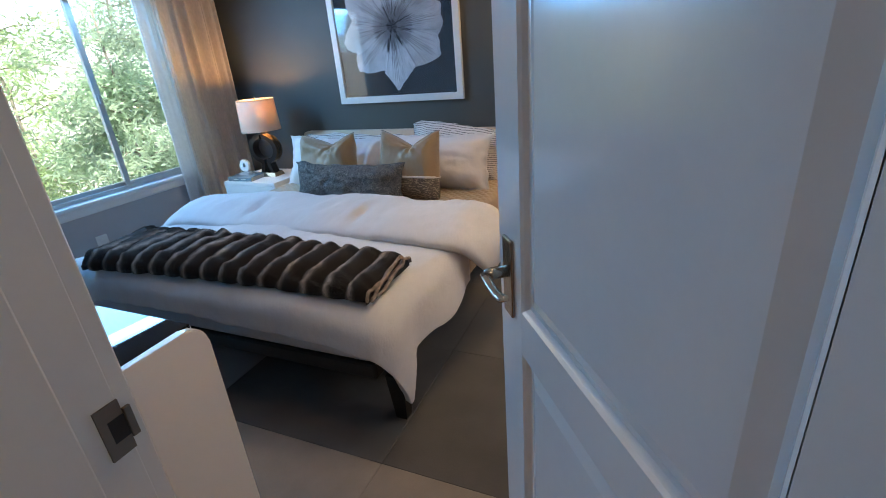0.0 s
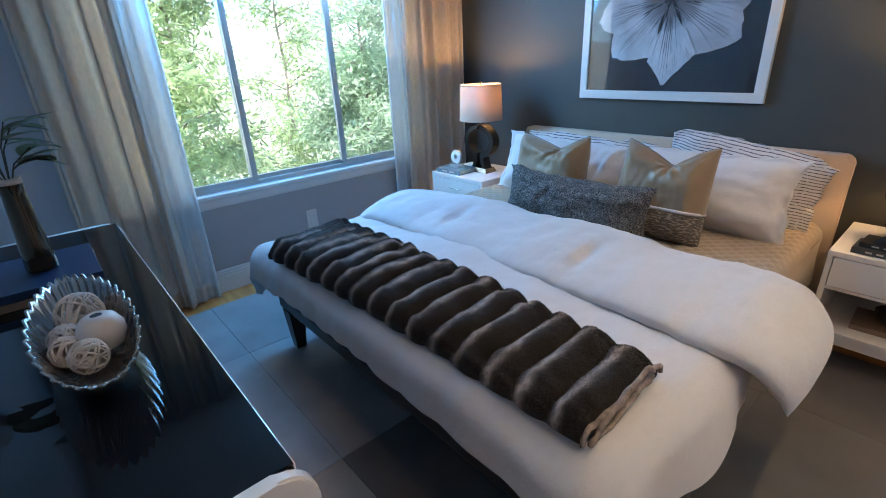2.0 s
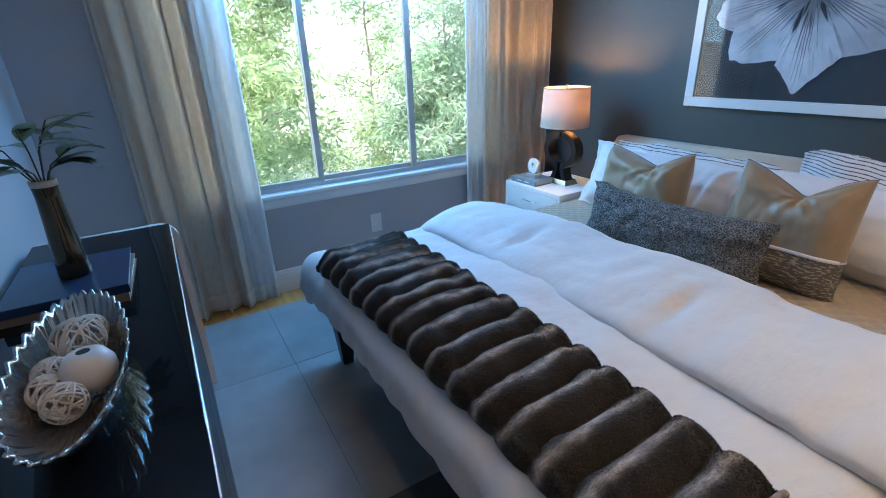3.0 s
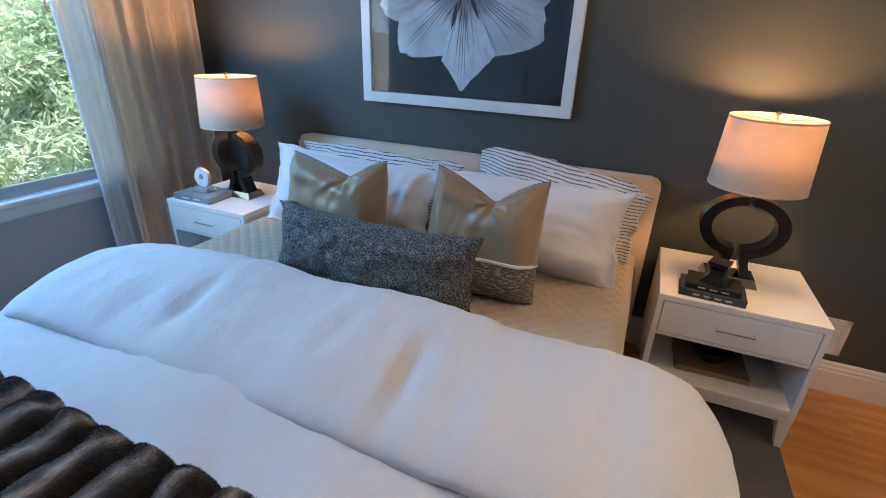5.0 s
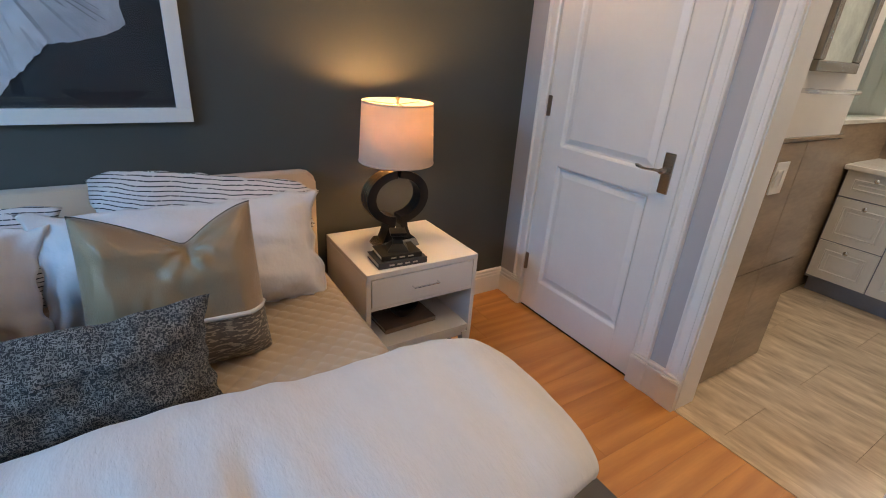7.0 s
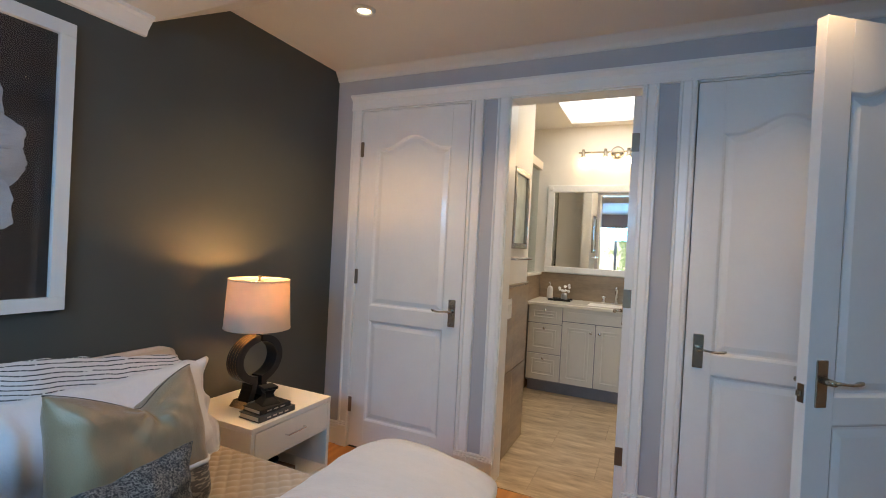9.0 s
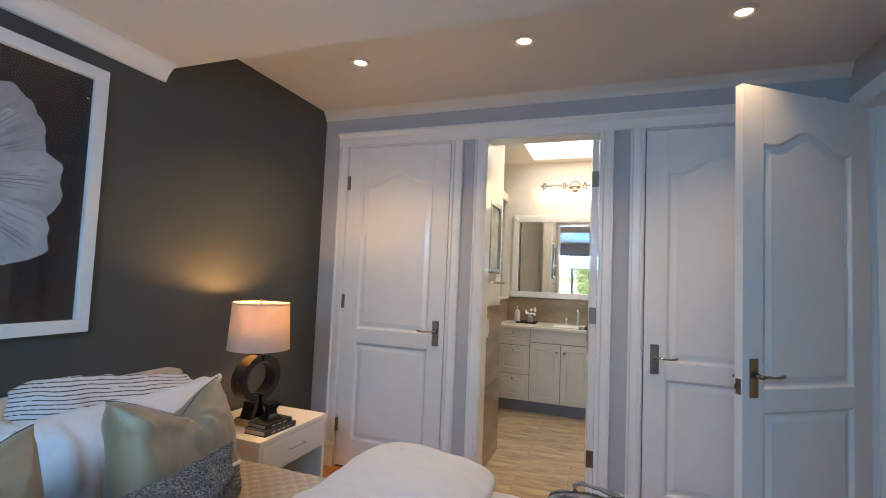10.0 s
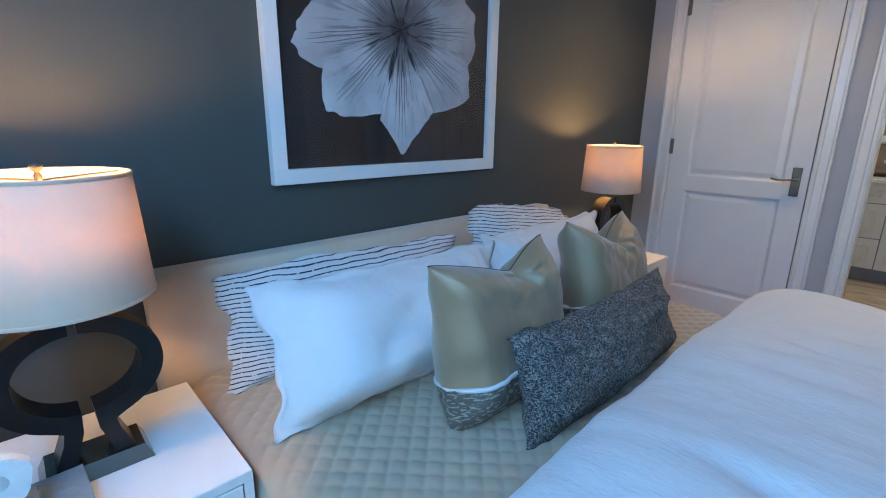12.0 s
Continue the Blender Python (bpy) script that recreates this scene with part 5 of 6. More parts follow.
for a, b in ((-2.425, -2.402), (-0.884, -0.861)):
    bm = prism(cap(YS + 0.025, 0.990, 0.01, DZ + 0.004, 0.055), "x", a, b)
    bmesh.ops.bevel(bm, geom=[e for e in bm.edges if abs(e.verts[0].co.x - e.verts[1].co.x) < 1e-5], offset=0.004, segments=2, affect="EDGES")
    part("end_panel", bm, LACQUER, dr, "white lacquered end panel with a rounded corner", smooth=False)
part("body", box(-2.402, -0.884, YS + 0.03, 0.958, 0.06, DZ - 0.02), LACQUER, dr)
part("plinth", box(-2.38, -0.90, YS + 0.05, 0.93, 0.012, 0.06), DARKHOLE, dr)
part("front_edge", box(-2.402, -0.884, 0.956, 0.971, DZ - 0.02, DZ + 0.0005, 0.002), LACQUER, dr)
part("glass_top", box(-2.402, -0.884, YS + 0.028, 0.9685, DZ - 0.0195, DZ + 0.0035, 0.001), BLACKGLASS, dr, "black glossy glass top")
for i in range(3):
    for j in range(3):
        x = -2.397 + i * 0.505
        d = part("drawer", box(x, x + 0.498, 0.958, 0.968, 0.07 + j * 0.21, 0.273 + j * 0.21, 0.002), EBONY, dr, "dark drawer front")

TZ = DZ + 0.004
book("book", 0.26, 0.30, 0.020, TANBOOK, pose(-1.93, 0.735, TZ, 0, 0, 88), "brown book lying on the dresser")
book("book", 0.25, 0.29, 0.022, BLUEBOOK, pose(-1.925, 0.74, TZ + 0.0205, 0, 0, 90), "glossy navy book lying on a brown one")
VX, VY, VZ = -1.925, 0.75, TZ + 0.0435
vs = thing("vase", "tall narrow bronze-glazed vase standing on books", "vase", pose(VX, VY, VZ))
part("body", lathe([(0.034, 0), (0.036, 0.006), (0.033, 0.06), (0.028, 0.14), (0.025, 0.20), (0.026, 0.225), (0.027, 0.228)], 36), VASEM, vs, smooth=True)
part("rim", lathe([(0.027, 0.2282), (0.0275, 0.243), (0.024, 0.243), (0.022, 0.215), (0.001, 0.21)], 36), CERAMIC, vs, "bare cream ceramic lip", smooth=True)
rng = random.Random(4)
sp = thing("leafy_sprig", "sprig of pointed green leaves standing in the vase", "plant", pose(VX, VY, VZ + 0.212))
for k in range(9):
    az, rise, out = 2 * math.pi * k / 9 + rng.uniform(-.3, .3), rng.uniform(0.04, 0.13), rng.uniform(0.05, 0.16)
    end = Vector((math.cos(az) * out, math.sin(az) * out * 0.9, rise + 0.03))
    mid = Vector((end.x * 0.35, end.y * 0.35, end.z * 0.65))
    st = part("stem", tube([(0, 0, 0), mid, end], 0.0018, 6), STEM, sp)
    for q in range(4):
        f = 0.5 + 0.17 * q
        base = mid.lerp(end, min(1, max(0, (f - 0.35) / 0.65)))
        d = Vector((math.cos(az + rng.uniform(-.9, .9)), math.sin(az + rng.uniform(-.9, .9)), rng.uniform(-0.1, 0.7))).normalized()
        ln, wd = rng.uniform(0.07, 0.115), rng.uniform(0.019, 0.028)
        side = d.cross(Vector((0, 0, 1))).normalized()
        up = side.cross(d)
        bm = bmesh.new()
        prev = None
        for i in range(7):
            s = i / 6
            w2 = wd * math.sin(math.pi * min(1, s * 0.96 + 0.04)) ** 0.8
            c0 = base + d * ln * s - up * 0.25 * ln * s * s
            row = [bm.verts.new(c0 - side * w2 + up * 0.2 * w2), bm.verts.new(c0), bm.verts.new(c0 + side * w2 + up * 0.2 * w2)]
            if prev:
                bm.faces.new((prev[0], prev[1], row[1], row[0])), bm.faces.new((prev[1], prev[2], row[2], row[1]))
            prev = row
        part("leaf", bm, LEAF, st, smooth=True)

# fluted bowl with woven balls
BXC, BYC = -1.42, 0.795
bw = thing("fluted_bowl", "oval smoked glass bowl with a fluted scalloped rim", "bowl", pose(BXC, BYC, TZ, 0, 0, 1))


def bowl_point(u, v, off=0.0):
    a = 2 * math.pi * u
    flute = 1 + (0.028 * math.cos(34 * a)) * min(1, v * 1.6)
    r = (0.25 + 0.75 * v ** 0.8)
    return (0.270 * r * math.cos(a) * flute, 0.082 * r * math.sin(a) * flute, 0.004 + off + 0.075 * v ** 2.2 + 0.004 * math.cos(34 * a) * v)


bm = grid(272, 16, lambda u, v: bowl_point(u, v))
bmesh.ops.remove_doubles(bm, verts=bm.verts[:], dist=0.0003)
body = part("body", bm, BOWLM, bw, smooth=True)
s = body.modifiers.new("wall", "SOLIDIFY")
s.thickness, s.offset = 0.004, 1.0
part("foot", lathe([(0.05, 0.0), (0.05, 0.006), (0.001, 0.006)], 32), BOWLM, bw)


def woven_ball(x, y, r, seed):
    rg = random.Random(seed)
    b = thing("woven_ball", "bleached rattan ball lying in the bowl", "decor ball", pose(BXC + x, BYC + y, TZ + 0.014 + r), "balls in the bowl")
    for k in range(22):
        q = Euler((rg.uniform(0, 6), rg.uniform(0, 6), rg.uniform(0, 6))).to_matrix()
        rr = r * rg.uniform(0.93, 1.0)
        tilt = rg.uniform(-0.35, 0.35)
        pts = [q @ Vector((math.cos(2 * math.pi * i / 20) * rr * math.cos(tilt), math.sin(2 * math.pi * i / 20) * rr * math.cos(tilt), rr * math.sin(tilt))) for i in range(20)]
        part("strand", tube(pts, 0.0021, 5, closed=True), RATTAN, b, smooth=True)


for k, (x, y, r) in enumerate(((-0.085, 0.0, 0.043), (-0.150, 0.010, 0.030), (-0.005, -0.032, 0.030), (0.095, -0.006, 0.031), (0.042, -0.034, 0.028))):
    woven_ball(x, y, r, k)
eg = thing("ceramic_ball", "smooth cream ceramic ball with a small hole", "decor ball", pose(BXC + 0.030, BYC + 0.024, TZ + 0.054), "balls in the bowl")
part("body", lathe([(0.010, 0.036), (0.014, 0.0385), (0.03, 0.03), (0.040, 0.012), (0.041, -0.005), (0.032, -0.026), (0.012, -0.038), (0.001, -0.040)], 32), CERAMIC, eg, smooth=True)
# the shade inside the ball's opening is a dark disc
part("hole", lathe([(0.001, 0.034), (0.011, 0.0362)], 20), DARKHOLE, eg, "dark disc standing in for the shaded hole")

# ---- bathroom beyond the doorway ----
BXE, BYN, BYS, BCZ = 2.62, 3.3, 0.9, 2.46
structure("bath_wall_east", box(BXE, BXE + T, BYS, BYN, 0, 2.9), BATHW, "cream painted bathroom wall behind the vanity", "wall")
structure("bath_wall_north", box(XE + T, BXE, BYN, BYN + T, 0, 2.9), BATHW, "cream painted bathroom wall", "wall")
structure("bath_wall_south", box(XE + T, BXE, BYS - T, BYS, 0, 2.9), BATHW, "cream painted bathroom wall", "wall")
SK = (1.20, 2.48, 1.45, 2.35)
bm = box(XE + T, SK[0], BYS, BYN, BCZ, BCZ + 0.08)
box(SK[1], BXE, BYS, BYN, BCZ, BCZ + 0.08, bm=bm), box(SK[0], SK[1], BYS, SK[2], BCZ, BCZ + 0.08, bm=bm), box(SK[0], SK[1], SK[3], BYN, BCZ, BCZ + 0.08, bm=bm)
structure("bath_ceiling", bm, CEIL, "white bathroom ceiling round a skylight", "ceiling")
skl = thing("skylight", "bright flat skylight in the bathroom ceiling", "skylight", pose((SK[0] + SK[1]) / 2, (SK[2] + SK[3]) / 2, BCZ + 0.03))
part("diffuser", box(-0.64, 0.64, -0.45, 0.45, 0, 0.01), SKYLT, skl, "glowing white diffuser")
structure("bath_subfloor", box(XE, BXE, BYS, BYN, -0.12, -0.010), DARKHOLE, "bed of the stone tiles", "floor")
structure("threshold", box(XE - 0.004, XE + 0.05, OPEN["bath"][0], OPEN["bath"][1], -0.01, 0.004, 0.002), STONE, "stone threshold between oak and tile", "threshold")

bd = copy_thing(dl, pose(1.0, 1.95, BCZ))
tagged(bd, "lit recessed downlight in the bathroom ceiling")

# half wall of the shower, clad in stone, with a plastered upper part
structure("bath_partition", box(XE + T, 1.09, 2.345, 2.45, 0, 2.46), BATHW, "white partition beside the bathroom door", "wall")
cl = thing("stone_wainscot", "polished taupe stone tiles on the partition", "wainscot", kind="structure")
for i in range(2):
    for j in range(2):
        part("tile", box(XE + T + 0.003 + i * 0.30, XE + T + 0.30 + i * 0.30, 2.333, 2.345, 0.012 + j * 0.51, 0.518 + j * 0.51, 0.0012, 1), WSTONE, cl)
part("end_tile", box(1.09, 1.102, 2.335, 2.45, 0.012, 1.03, 0.0012, 1), WSTONE, cl)
part("cap", box(XE + T, 1.106, 2.330, 2.345, 1.031, 1.045, 0.003), WSTONE, cl)
sw = thing("light_switch", "white double light switch on the stone wainscot", "switch", pose(0.665, 2.333, 0.905))
part("plate", box(-0.045, 0.045, -0.006, 0, -0.058, 0.058, 0.002), PLATE, sw)
for x in (-0.02, 0.02):
    part("rocker", box(x - 0.013, x + 0.013, -0.010, -0.005, -0.03, 0.03, 0.002), PLATE, sw)
bp = thing("small_picture", "small silver-framed pale print on the bathroom partition", "picture", pose(0.80, 2.345, 1.50))
for a in ((-0.16, 0.16, -0.24, -0.205), (-0.16, 0.16, 0.205, 0.24), (-0.16, -0.125, -0.205, 0.205), (0.125, 0.16, -0.205, 0.205)):
    part("frame_bar", box(a[0], a[1], -0.024, 0, a[2], a[3], 0.004), NICKEL, bp)
part("print", box(-0.126, 0.126, -0.008, -0.002, -0.206, 0.206), mat("pale_print", (0.55, 0.60, 0.55), 0.5, var=0.25, scale=9), bp)
tb = thing("towel_bar", "chrome towel bar with a folded white towel", "towel bar", pose(0.80, 2.345, 1.20))
part("bar", tube([(-0.17, 0, 0), (-0.17, -0.05, 0), (0.17, -0.05, 0), (0.17, 0, 0)], 0.008, 8), CHROME, tb)

# shower glass and its window frame
sg = thing("shower_screen", "clear glass shower screen with a metal edge", "shower screen", pose(1.95, 2.66, 0))
gl = part("pane", box(-0.30, 0.62, -0.005, 0.005, 1.02, 2.05), SHOWER, sg)
gl.visible_shadow = False
part("edge", box(-0.315, -0.30, -0.01, 0.01, 1.02, 2.05, 0.002), NICKEL, sg)
part("head_frame", box(-0.32, 0.66, -0.03, 0.03, 2.05, 2.13, 0.004), mat("cream_trim_paint", (0.68, 0.60, 0.50), 0.4), sg)
structure("shower_curb", box(1.40, BXE, 2.60, 2.72, 0, 1.02, 0.004), WSTONE, "taupe stone half wall of the shower", "wall")
structure("shower_cap", box(1.39, BXE, 2.59, 2.73, 1.021, 1.045, 0.004), TOP, "cream stone cap on the shower wall", "trim")

# vanity
VX0, VY0, VY1, VH = 2.13, 1.02, 2.585, 0.80
vn = thing("vanity_cabinet", "cream bathroom vanity with drawers and panelled doors", "vanity")
# the carcass is grey, not cream, to paint the shade between the fronts
part("body", box(VX0 + 0.012, BXE - 0.002, VY0, VY1, 0.10, VH - 0.03), TOE, vn, "carcass coloured grey as the shade in the gaps between fronts")
part("toe_kick", box(VX0 + 0.06, BXE - 0.01, VY0 + 0.01, VY1 - 0.01, 0.002, 0.10), TOE, vn)


def front(name, y0, y1, z0, z1, knob):
    f = part(name, box(VX0, VX0 + 0.018, y0, y1, z0, z1, 0.003), VAN, vn)
    b = 0.045
    bm = bmesh.new()
    rings = []
    for inset, dx in ((b, -0.0005), (b + 0.003, -0.007), (b + 0.009, -0.007), (b + 0.013, 0.004), (b + 0.020, 0.004), (b + 0.030, -0.004)):
        rings.append([bm.verts.new((VX0 + dx, y, z)) for y, z in ((y0 + inset, z0 + inset), (y1 - inset, z0 + inset), (y1 - inset, z1 - inset), (y0 + inset, z1 - inset))])
    for p, q in zip(rings, rings[1:]):
        for i in range(4):
            bm.faces.new((p[i], p[(i + 1) % 4], q[(i + 1) % 4], q[i]))
    bm.faces.new(rings[-1])
    if z1 - z0 > 0.13:
        part("raised_panel", bm, VAN, f)
    else:
        bm.free()
        part("raised_panel", box(VX0 - 0.004, VX0 + 0.001, y0 + 0.04, y1 - 0.04, z0 + 0.035, z1 - 0.035, 0.002), VAN, f)
    if knob:
        part("knob", lathe([(0.006, 0), (0.006, 0.012), (0.013, 0.018), (0.013, 0.024), (0.001, 0.027)], 14, m=pose(VX0, knob[0], knob[1], 0, -90, 0)), CHROME, f, "small metal knob", smooth=True)


for z0, z1 in ((0.115, 0.345), (0.352, 0.612), (0.619, 0.772)):
    front("drawer", 2.285, 2.578, z0, z1, (2.43, z1 - 0.035))
front("false_drawer", 1.72, 2.278, 0.655, 0.772, None)
front("cabinet_door", 2.005, 2.278, 0.115, 0.648, (2.035, 0.58))
front("cabinet_door", 1.725, 1.998, 0.115, 0.648, (1.965, 0.58))
front("cabinet_door", 1.40, 1.718, 0.115, 0.772, (1.69, 0.58))
vt = thing("bathroom_worktop", "cream stone vanity top with an undermount basin", "worktop")
bm = box(VX0 - 0.02, 2.24, VY0, VY1 + 0.012, VH - 0.03, VH, 0.005)
box(2.50, BXE - 0.001, VY0, VY1 + 0.012, VH - 0.03, VH, bm=bm), box(2.24, 2.50, VY0, 1.62, VH - 0.03, VH, bm=bm), box(2.24, 2.50, 2.10, VY1 + 0.012, VH - 0.03, VH, bm=bm)
part("slab", bm, TOP, vt)
part("basin", prism([(2.24, VH - 0.004), (2.50, VH - 0.004), (2.49, VH - 0.012), (2.47, VH - 0.12), (2.27, VH - 0.12), (2.25, VH - 0.012)], "y", 1.62, 2.10), PLATE, vt, "white basin")
structure("backsplash", box(BXE - 0.012, BXE, VY0, VY1 + 0.02, VH + 0.001, 1.045, 0.002), WSTONE, "taupe stone backsplash behind the basin", "backsplash")
fc = thing("faucet", "chrome basin faucet with two cross handles", "faucet", pose(2.545, 1.88, VH))
part("spout", tube([(0, 0, 0), (0, 0, 0.12), (-0.01, 0, 0.145), (-0.04, 0, 0.155), (-0.09, 0, 0.14)], [0.016, 0.013, 0.012, 0.012, 0.010], 12), CHROME, fc, smooth=True)
for y in (-0.11, 0.11):
    part("tap", lathe([(0.018, 0), (0.016, 0.02), (0.011, 0.03), (0.011, 0.05), (0.022, 0.055), (0.020, 0.066), (0.001, 0.068)], 16, m=pose(0, y, 0)), CHROME, fc, smooth=True)
tr = thing("soap_tray", "dark tray on the vanity top", "tray", pose(2.42, 2.36, VH))
part("body", prism([(-0.06, 0), (0.06, 0), (0.07, 0.02), (0.064, 0.02), (0.055, 0.005), (-0.055, 0.005), (-0.064, 0.02), (-0.07, 0.02)], "y", -0.10, 0.10), EBONY, tr)
sb = thing("soap_bottle", "white pump soap bottle on the vanity", "bottle", pose(2.40, 2.455, VH))
part("body", lathe([(0.026, 0), (0.028, 0.005), (0.028, 0.10), (0.020, 0.12), (0.010, 0.13)], 20), CERAMIC, sb, smooth=True)
part("pump", tube([(0, 0, 0.13), (0, 0, 0.16), (-0.01, 0, 0.165), (-0.04, 0, 0.163)], 0.005, 8), CHROME, sb, smooth=True)
fl = thing("flower_jar", "small jar of white blossoms on the tray", "flowers", pose(2.44, 2.33, VH + 0.006))
part("jar", lathe([(0.024, 0), (0.03, 0.01), (0.03, 0.05), (0.022, 0.065)], 20), CRYST, fl, smooth=True)
rg = random.Random(9)
for k in range(12):
    bm = bmesh.new()
    bmesh.ops.create_icosphere(bm, subdivisions=1, radius=0.014)
    for vv in bm.verts:
        vv.co *= 1 + 0.3 * rg.uniform(-1, 1)
    part("blossom", bm, AGATE, fl, at=pose(rg.uniform(-.04, .04), rg.uniform(-.05, .05), 0.10 + rg.uniform(-.02, .04)))

# mirror and lights
MY0, MY1, MZ0, MZ1 = 1.08, 2.565, 1.05, 1.90
mr = thing("vanity_mirror", "wide mirror in a white moulded frame", "mirror", pose(BXE, 0, 0))
for a in ((MY0, MY1, MZ0, MZ0 + 0.06), (MY0, MY1, MZ1 - 0.07, MZ1), (MY0, MY0 + 0.065, MZ0 + 0.06, MZ1 - 0.07), (MY1 - 0.065, MY1, MZ0 + 0.06, MZ1 - 0.07)):
    part("frame_bar", box(-0.028, -0.001, a[0], a[1], a[2], a[3], 0.006), WHITE, mr)
part("rosette", lathe([(0.022, 0), (0.022, 0.006), (0.012, 0.010), (0.001, 0.008)], 20, m=pose(-0.028, MY1 - 0.035, MZ1 - 0.035, 0, -90, 0)), WHITE, mr, smooth=True)
part("glass", box(-0.012, -0.004, MY0 + 0.06, MY1 - 0.06, MZ0 + 0.055, MZ1 - 0.065), MIRROR, mr, "silvered mirror glass")
lb = thing("vanity_light", "brass vanity light bar with lit glass shades", "wall lamp", pose(BXE, 1.945, 2.20))
part("backplate", lathe([(0.06, 0), (0.06, 0.012), (0.045, 0.022), (0.001, 0.024)], 28, m=pose(0, 0, 0, 0, -90, 0)), NICKEL, lb, smooth=True)
part("arm", tube([(-0.06, -0.34, 0), (-0.06, 0.34, 0)], 0.008, 8), NICKEL, lb, smooth=True)
for y in (-0.30, -0.10, 0.10, 0.30):
    part("holder", lathe([(0.014, 0.03), (0.018, -0.03), (0.024, -0.045)], 16, m=pose(-0.06, y, 0)), NICKEL, lb, smooth=True)
    sh = part("bulb", lathe([(0.012, -0.045), (0.026, -0.070), (0.03, -0.09), (0.02, -0.112), (0.001, -0.12)], 16, m=pose(-0.06, y, 0)), BULB, lb, "warm lit bulb", smooth=True)
lamp("vanity_bulbs", "POINT", pose(BXE - 0.42, 1.95, 2.10), 2.6, (1.0, 0.68, 0.38), radius=0.08)

# bathroom door, swung inwards
d4 = thing("door_4", "open white bathroom door swung inwards", "door", pose(XE + T - 0.016, OPEN["bath"][0] + 0.022, 0.012, 0, 0, -90 + 3), kind="structure")
door_leaf(d4, 0.60, 2.028)
lever(d4, 0.55, 0.895, 1, -1), lever(d4, 0.55, 0.895, -1, -1)
for z in (0.25, 1.03, 1.80):
    part("hinge", box(-0.019, 0.019, -0.004, 0.0, z - 0.045, z + 0.045), HINGE, d4, "bronze hinge leaf")

# ---- outdoors ----
def hill(u, v):
    x, y = XW - 0.6 - 60 * u ** 2, 2 + 90 * (v - 0.5) * (0.25 + u)
    return (x, y, -1.2 + 0.13 * (-x - 3.7) + 0.35 * wob(x, y, 0, 0.35) * min(1, u * 6))


structure("ground", grid(60, 60, hill), HILL, "pale dry sloping ground outside the window", "ground", True)
structure("backdrop", grid(24, 8, lambda u, v: (2 - 75 * math.sin(math.pi * u), 2 + 75 * math.cos(math.pi * u), -12 + 60 * v)), BACKDROP, "bright hazy white sky", "backdrop")


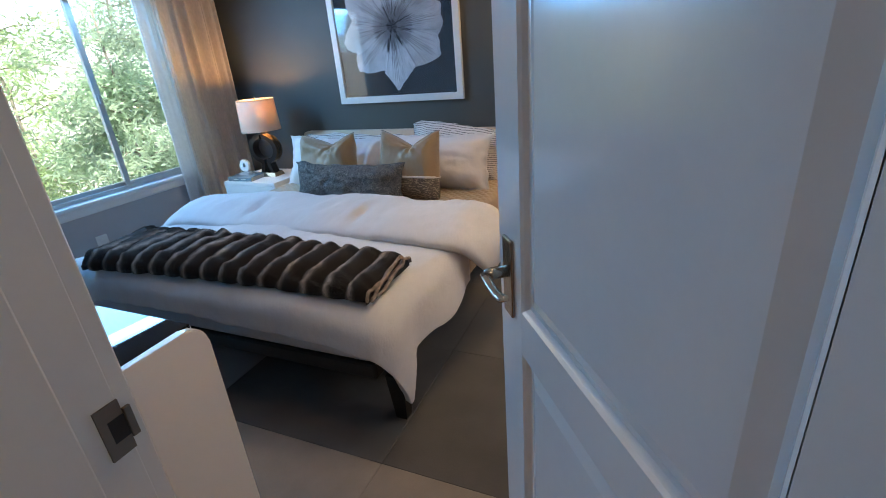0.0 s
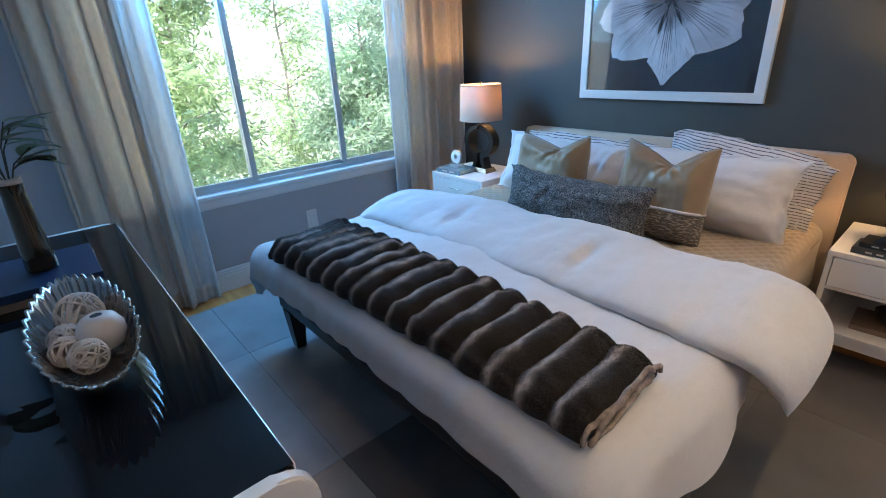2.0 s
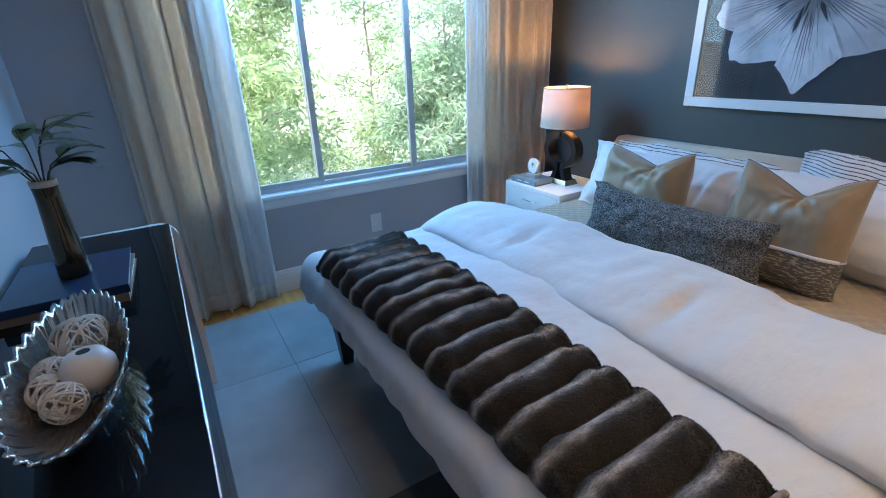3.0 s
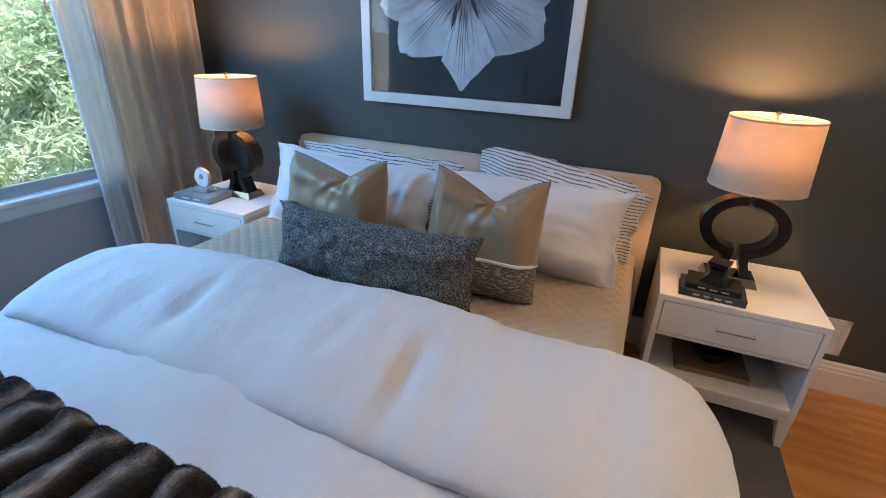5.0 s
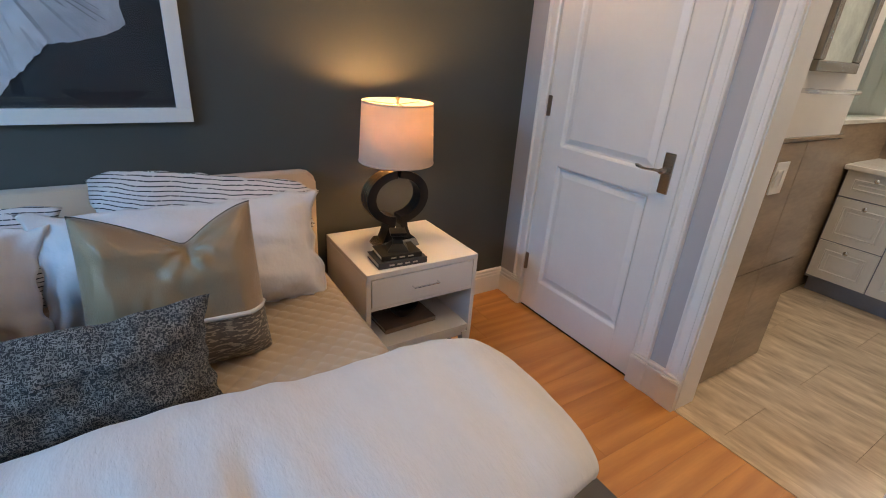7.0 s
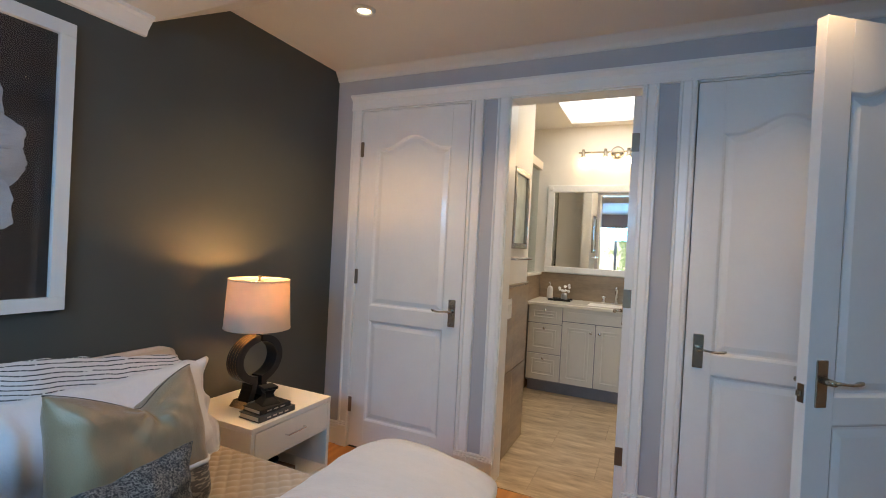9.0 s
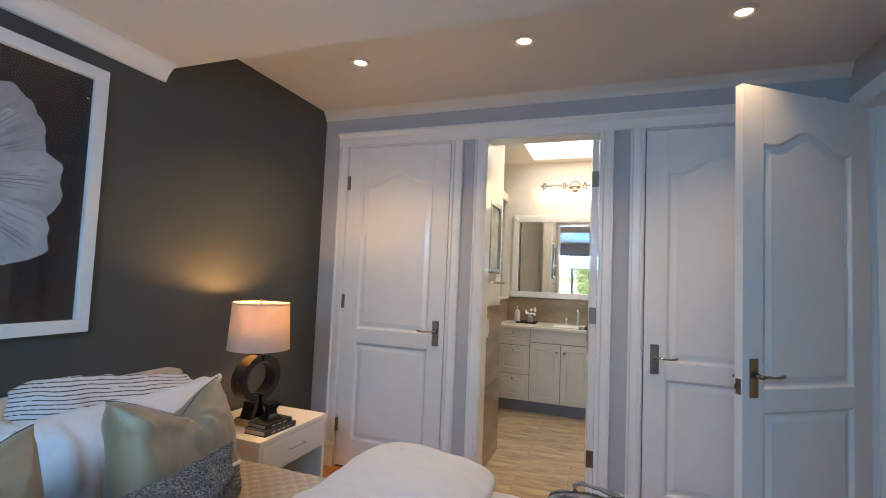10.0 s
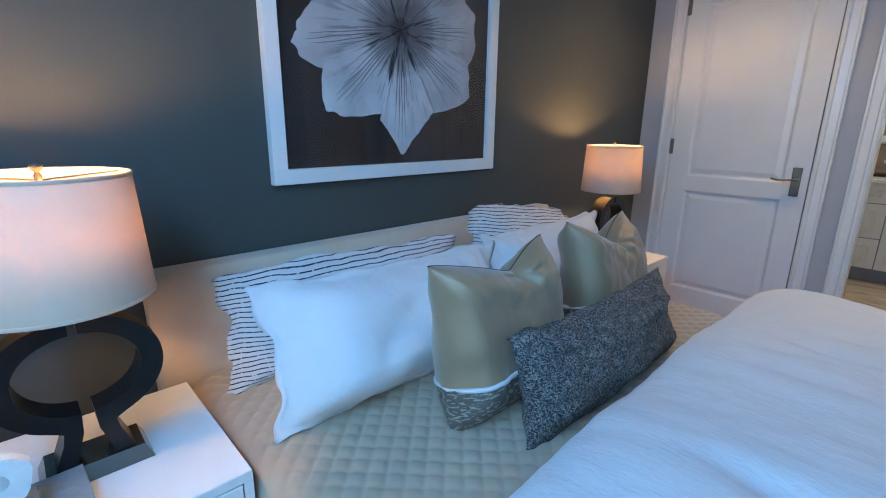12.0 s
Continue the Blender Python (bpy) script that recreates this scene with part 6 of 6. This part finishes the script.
def tree(x, y, z, height, spread, leaves, material, seed, label, low=0.12, leaf=(0.06, 0.14)):
    rg = random.Random(seed)
    t = thing("tree", label, "tree", pose(x, y, z), "trees outside the window")
    trunk = [(0.12 * wob(0, 0, i, 0.7, seed), 0.12 * wob(i, 0, 0, 0.7, seed), height * i / 7) for i in range(8)]
    part("trunk", tube(trunk, [0.032 * (1 - 0.1 * i) for i in range(8)], 9), BARK, t, smooth=True)
    verts, faces, bm = [], [], bmesh.new()
    tips = []
    for k in range(26):
        h = height * rg.uniform(low, 0.95)
        az, rc = rg.uniform(0, 6.283), spread * rg.uniform(0.35, 1.0) * (1.15 - 0.6 * h / height)
        a = Vector((0, 0, h))
        b = a + Vector((math.cos(az) * rc, math.sin(az) * rc, rg.uniform(-0.1, 0.45) * rc))
        mid = a.lerp(b, 0.5) + Vector((0, 0, 0.1 * rc))
        tube([a, mid, b], [0.011, 0.008, 0.004], 6, bm=bm)
        for q in range(9):
            f = 0.25 + 0.75 * rg.random()
            tips.append(a.lerp(b, f) + Vector((rg.gauss(0, .16), rg.gauss(0, .16), rg.gauss(0, .12))) * spread * 0.6)
    part("limbs", bm, BARK, t, smooth=True)
    per = leaves // len(tips)
    for c in tips:
        droop = Vector((rg.gauss(0, 1), rg.gauss(0, 1), rg.uniform(-0.9, 0.3))).normalized()
        for q in range(per):
            p = c + Vector((rg.gauss(0, .10), rg.gauss(0, .10), rg.gauss(0, .07)))
            d = (droop + 0.8 * Vector((rg.gauss(0, 1), rg.gauss(0, 1), rg.gauss(0, 1)))).normalized()
            s = d.cross(Vector((rg.gauss(0, 1), rg.gauss(0, 1), rg.gauss(0, 1)))).normalized()
            ln, w = rg.uniform(*leaf), rg.uniform(0.007, 0.016)
            i = len(verts)
            verts += [p, p + d * ln * 0.45 + s * w, p + d * ln, p + d * ln * 0.45 - s * w]
            faces.append((i, i + 1, i + 2, i + 3))
    me = bpy.data.meshes.new("crown")
    me.from_pydata([tuple(q) for q in verts], [], faces)
    me.materials.append(material)
    ob = new("crown", me)
    ob.parent = t
    return t


tree(-4.9, 1.7, -1.1, 2.35, 1.0, 10000, CROWN, 11, "yellow-green feathery tree close outside the window")
tree(-5.3, 3.95, -1.1, 3.1, 1.0, 13000, CROWN2, 12, "blue-green feathery tree outside the window")
tree(-6.6, 2.3, -0.9, 3.6, 1.3, 13000, CROWN, 13, "yellow-green tree on the slope outside")
tree(-7.0, 3.75, -0.9, 3.7, 1.0, 6500, CROWN, 16, "sparse yellow-green tree between the denser ones")
tree(-6.4, 4.9, -0.9, 3.8, 1.4, 13000, CROWN2, 14, "blue-green tree on the slope outside")
tree(-8.2, 0.2, -0.6, 3.0, 1.5, 9000, CROWN2, 15, "blue-green tree far up the slope")

# ---- floor pieces ----
fl = thing("floor", "glossy honey oak plank floor", "floor", kind="structure")
rg = random.Random(3)
boards = {}
y = -1.19
while y < YN - 0.001:
    w = min(0.128, YN - y)
    x = XW + rg.uniform(-1.2, 0)
    while x < XE:
        ln = rg.choice((0.9, 1.2, 1.5))
        a, b = max(x, XW if y > YS - T - 0.01 else -1.48), min(x + ln, XE)
        hidden = XS[0] < a and b < XS[-1] and y > YSS[0] and y + w < YSS[-1]
        if b - a > 0.02 and not hidden:
            key = (round(w, 4), round(b - a, 3))
            if key not in boards:
                boards[key] = mesh_of(box(0, key[1] - 0.0006, 0, key[0] - 0.0004, -0.012, 0, 0.0005, 1), OAK, name="plank")
            ob = new("plank", boards[key])
            ob.parent = fl
            ob.location = (a, y, rg.uniform(-0.0002, 0.0))
        x += ln
    y += 0.128
bf = thing("bath_floor", "polished beige veined stone tile floor", "floor", kind="structure")
tile = mesh_of(box(0.0005, 0.3045, 0.0005, 0.6095, -0.010, 0.0, 0.0006, 1), STONE, name="tile")
for i in range(7):
    for j in range(4):
        ob = new("tile", tile)
        ob.parent = bf
        ob.location = (XE + 0.052 + 0.305 * i, BYS + 0.61 * j - (0.305 if i % 2 else 0), 0)
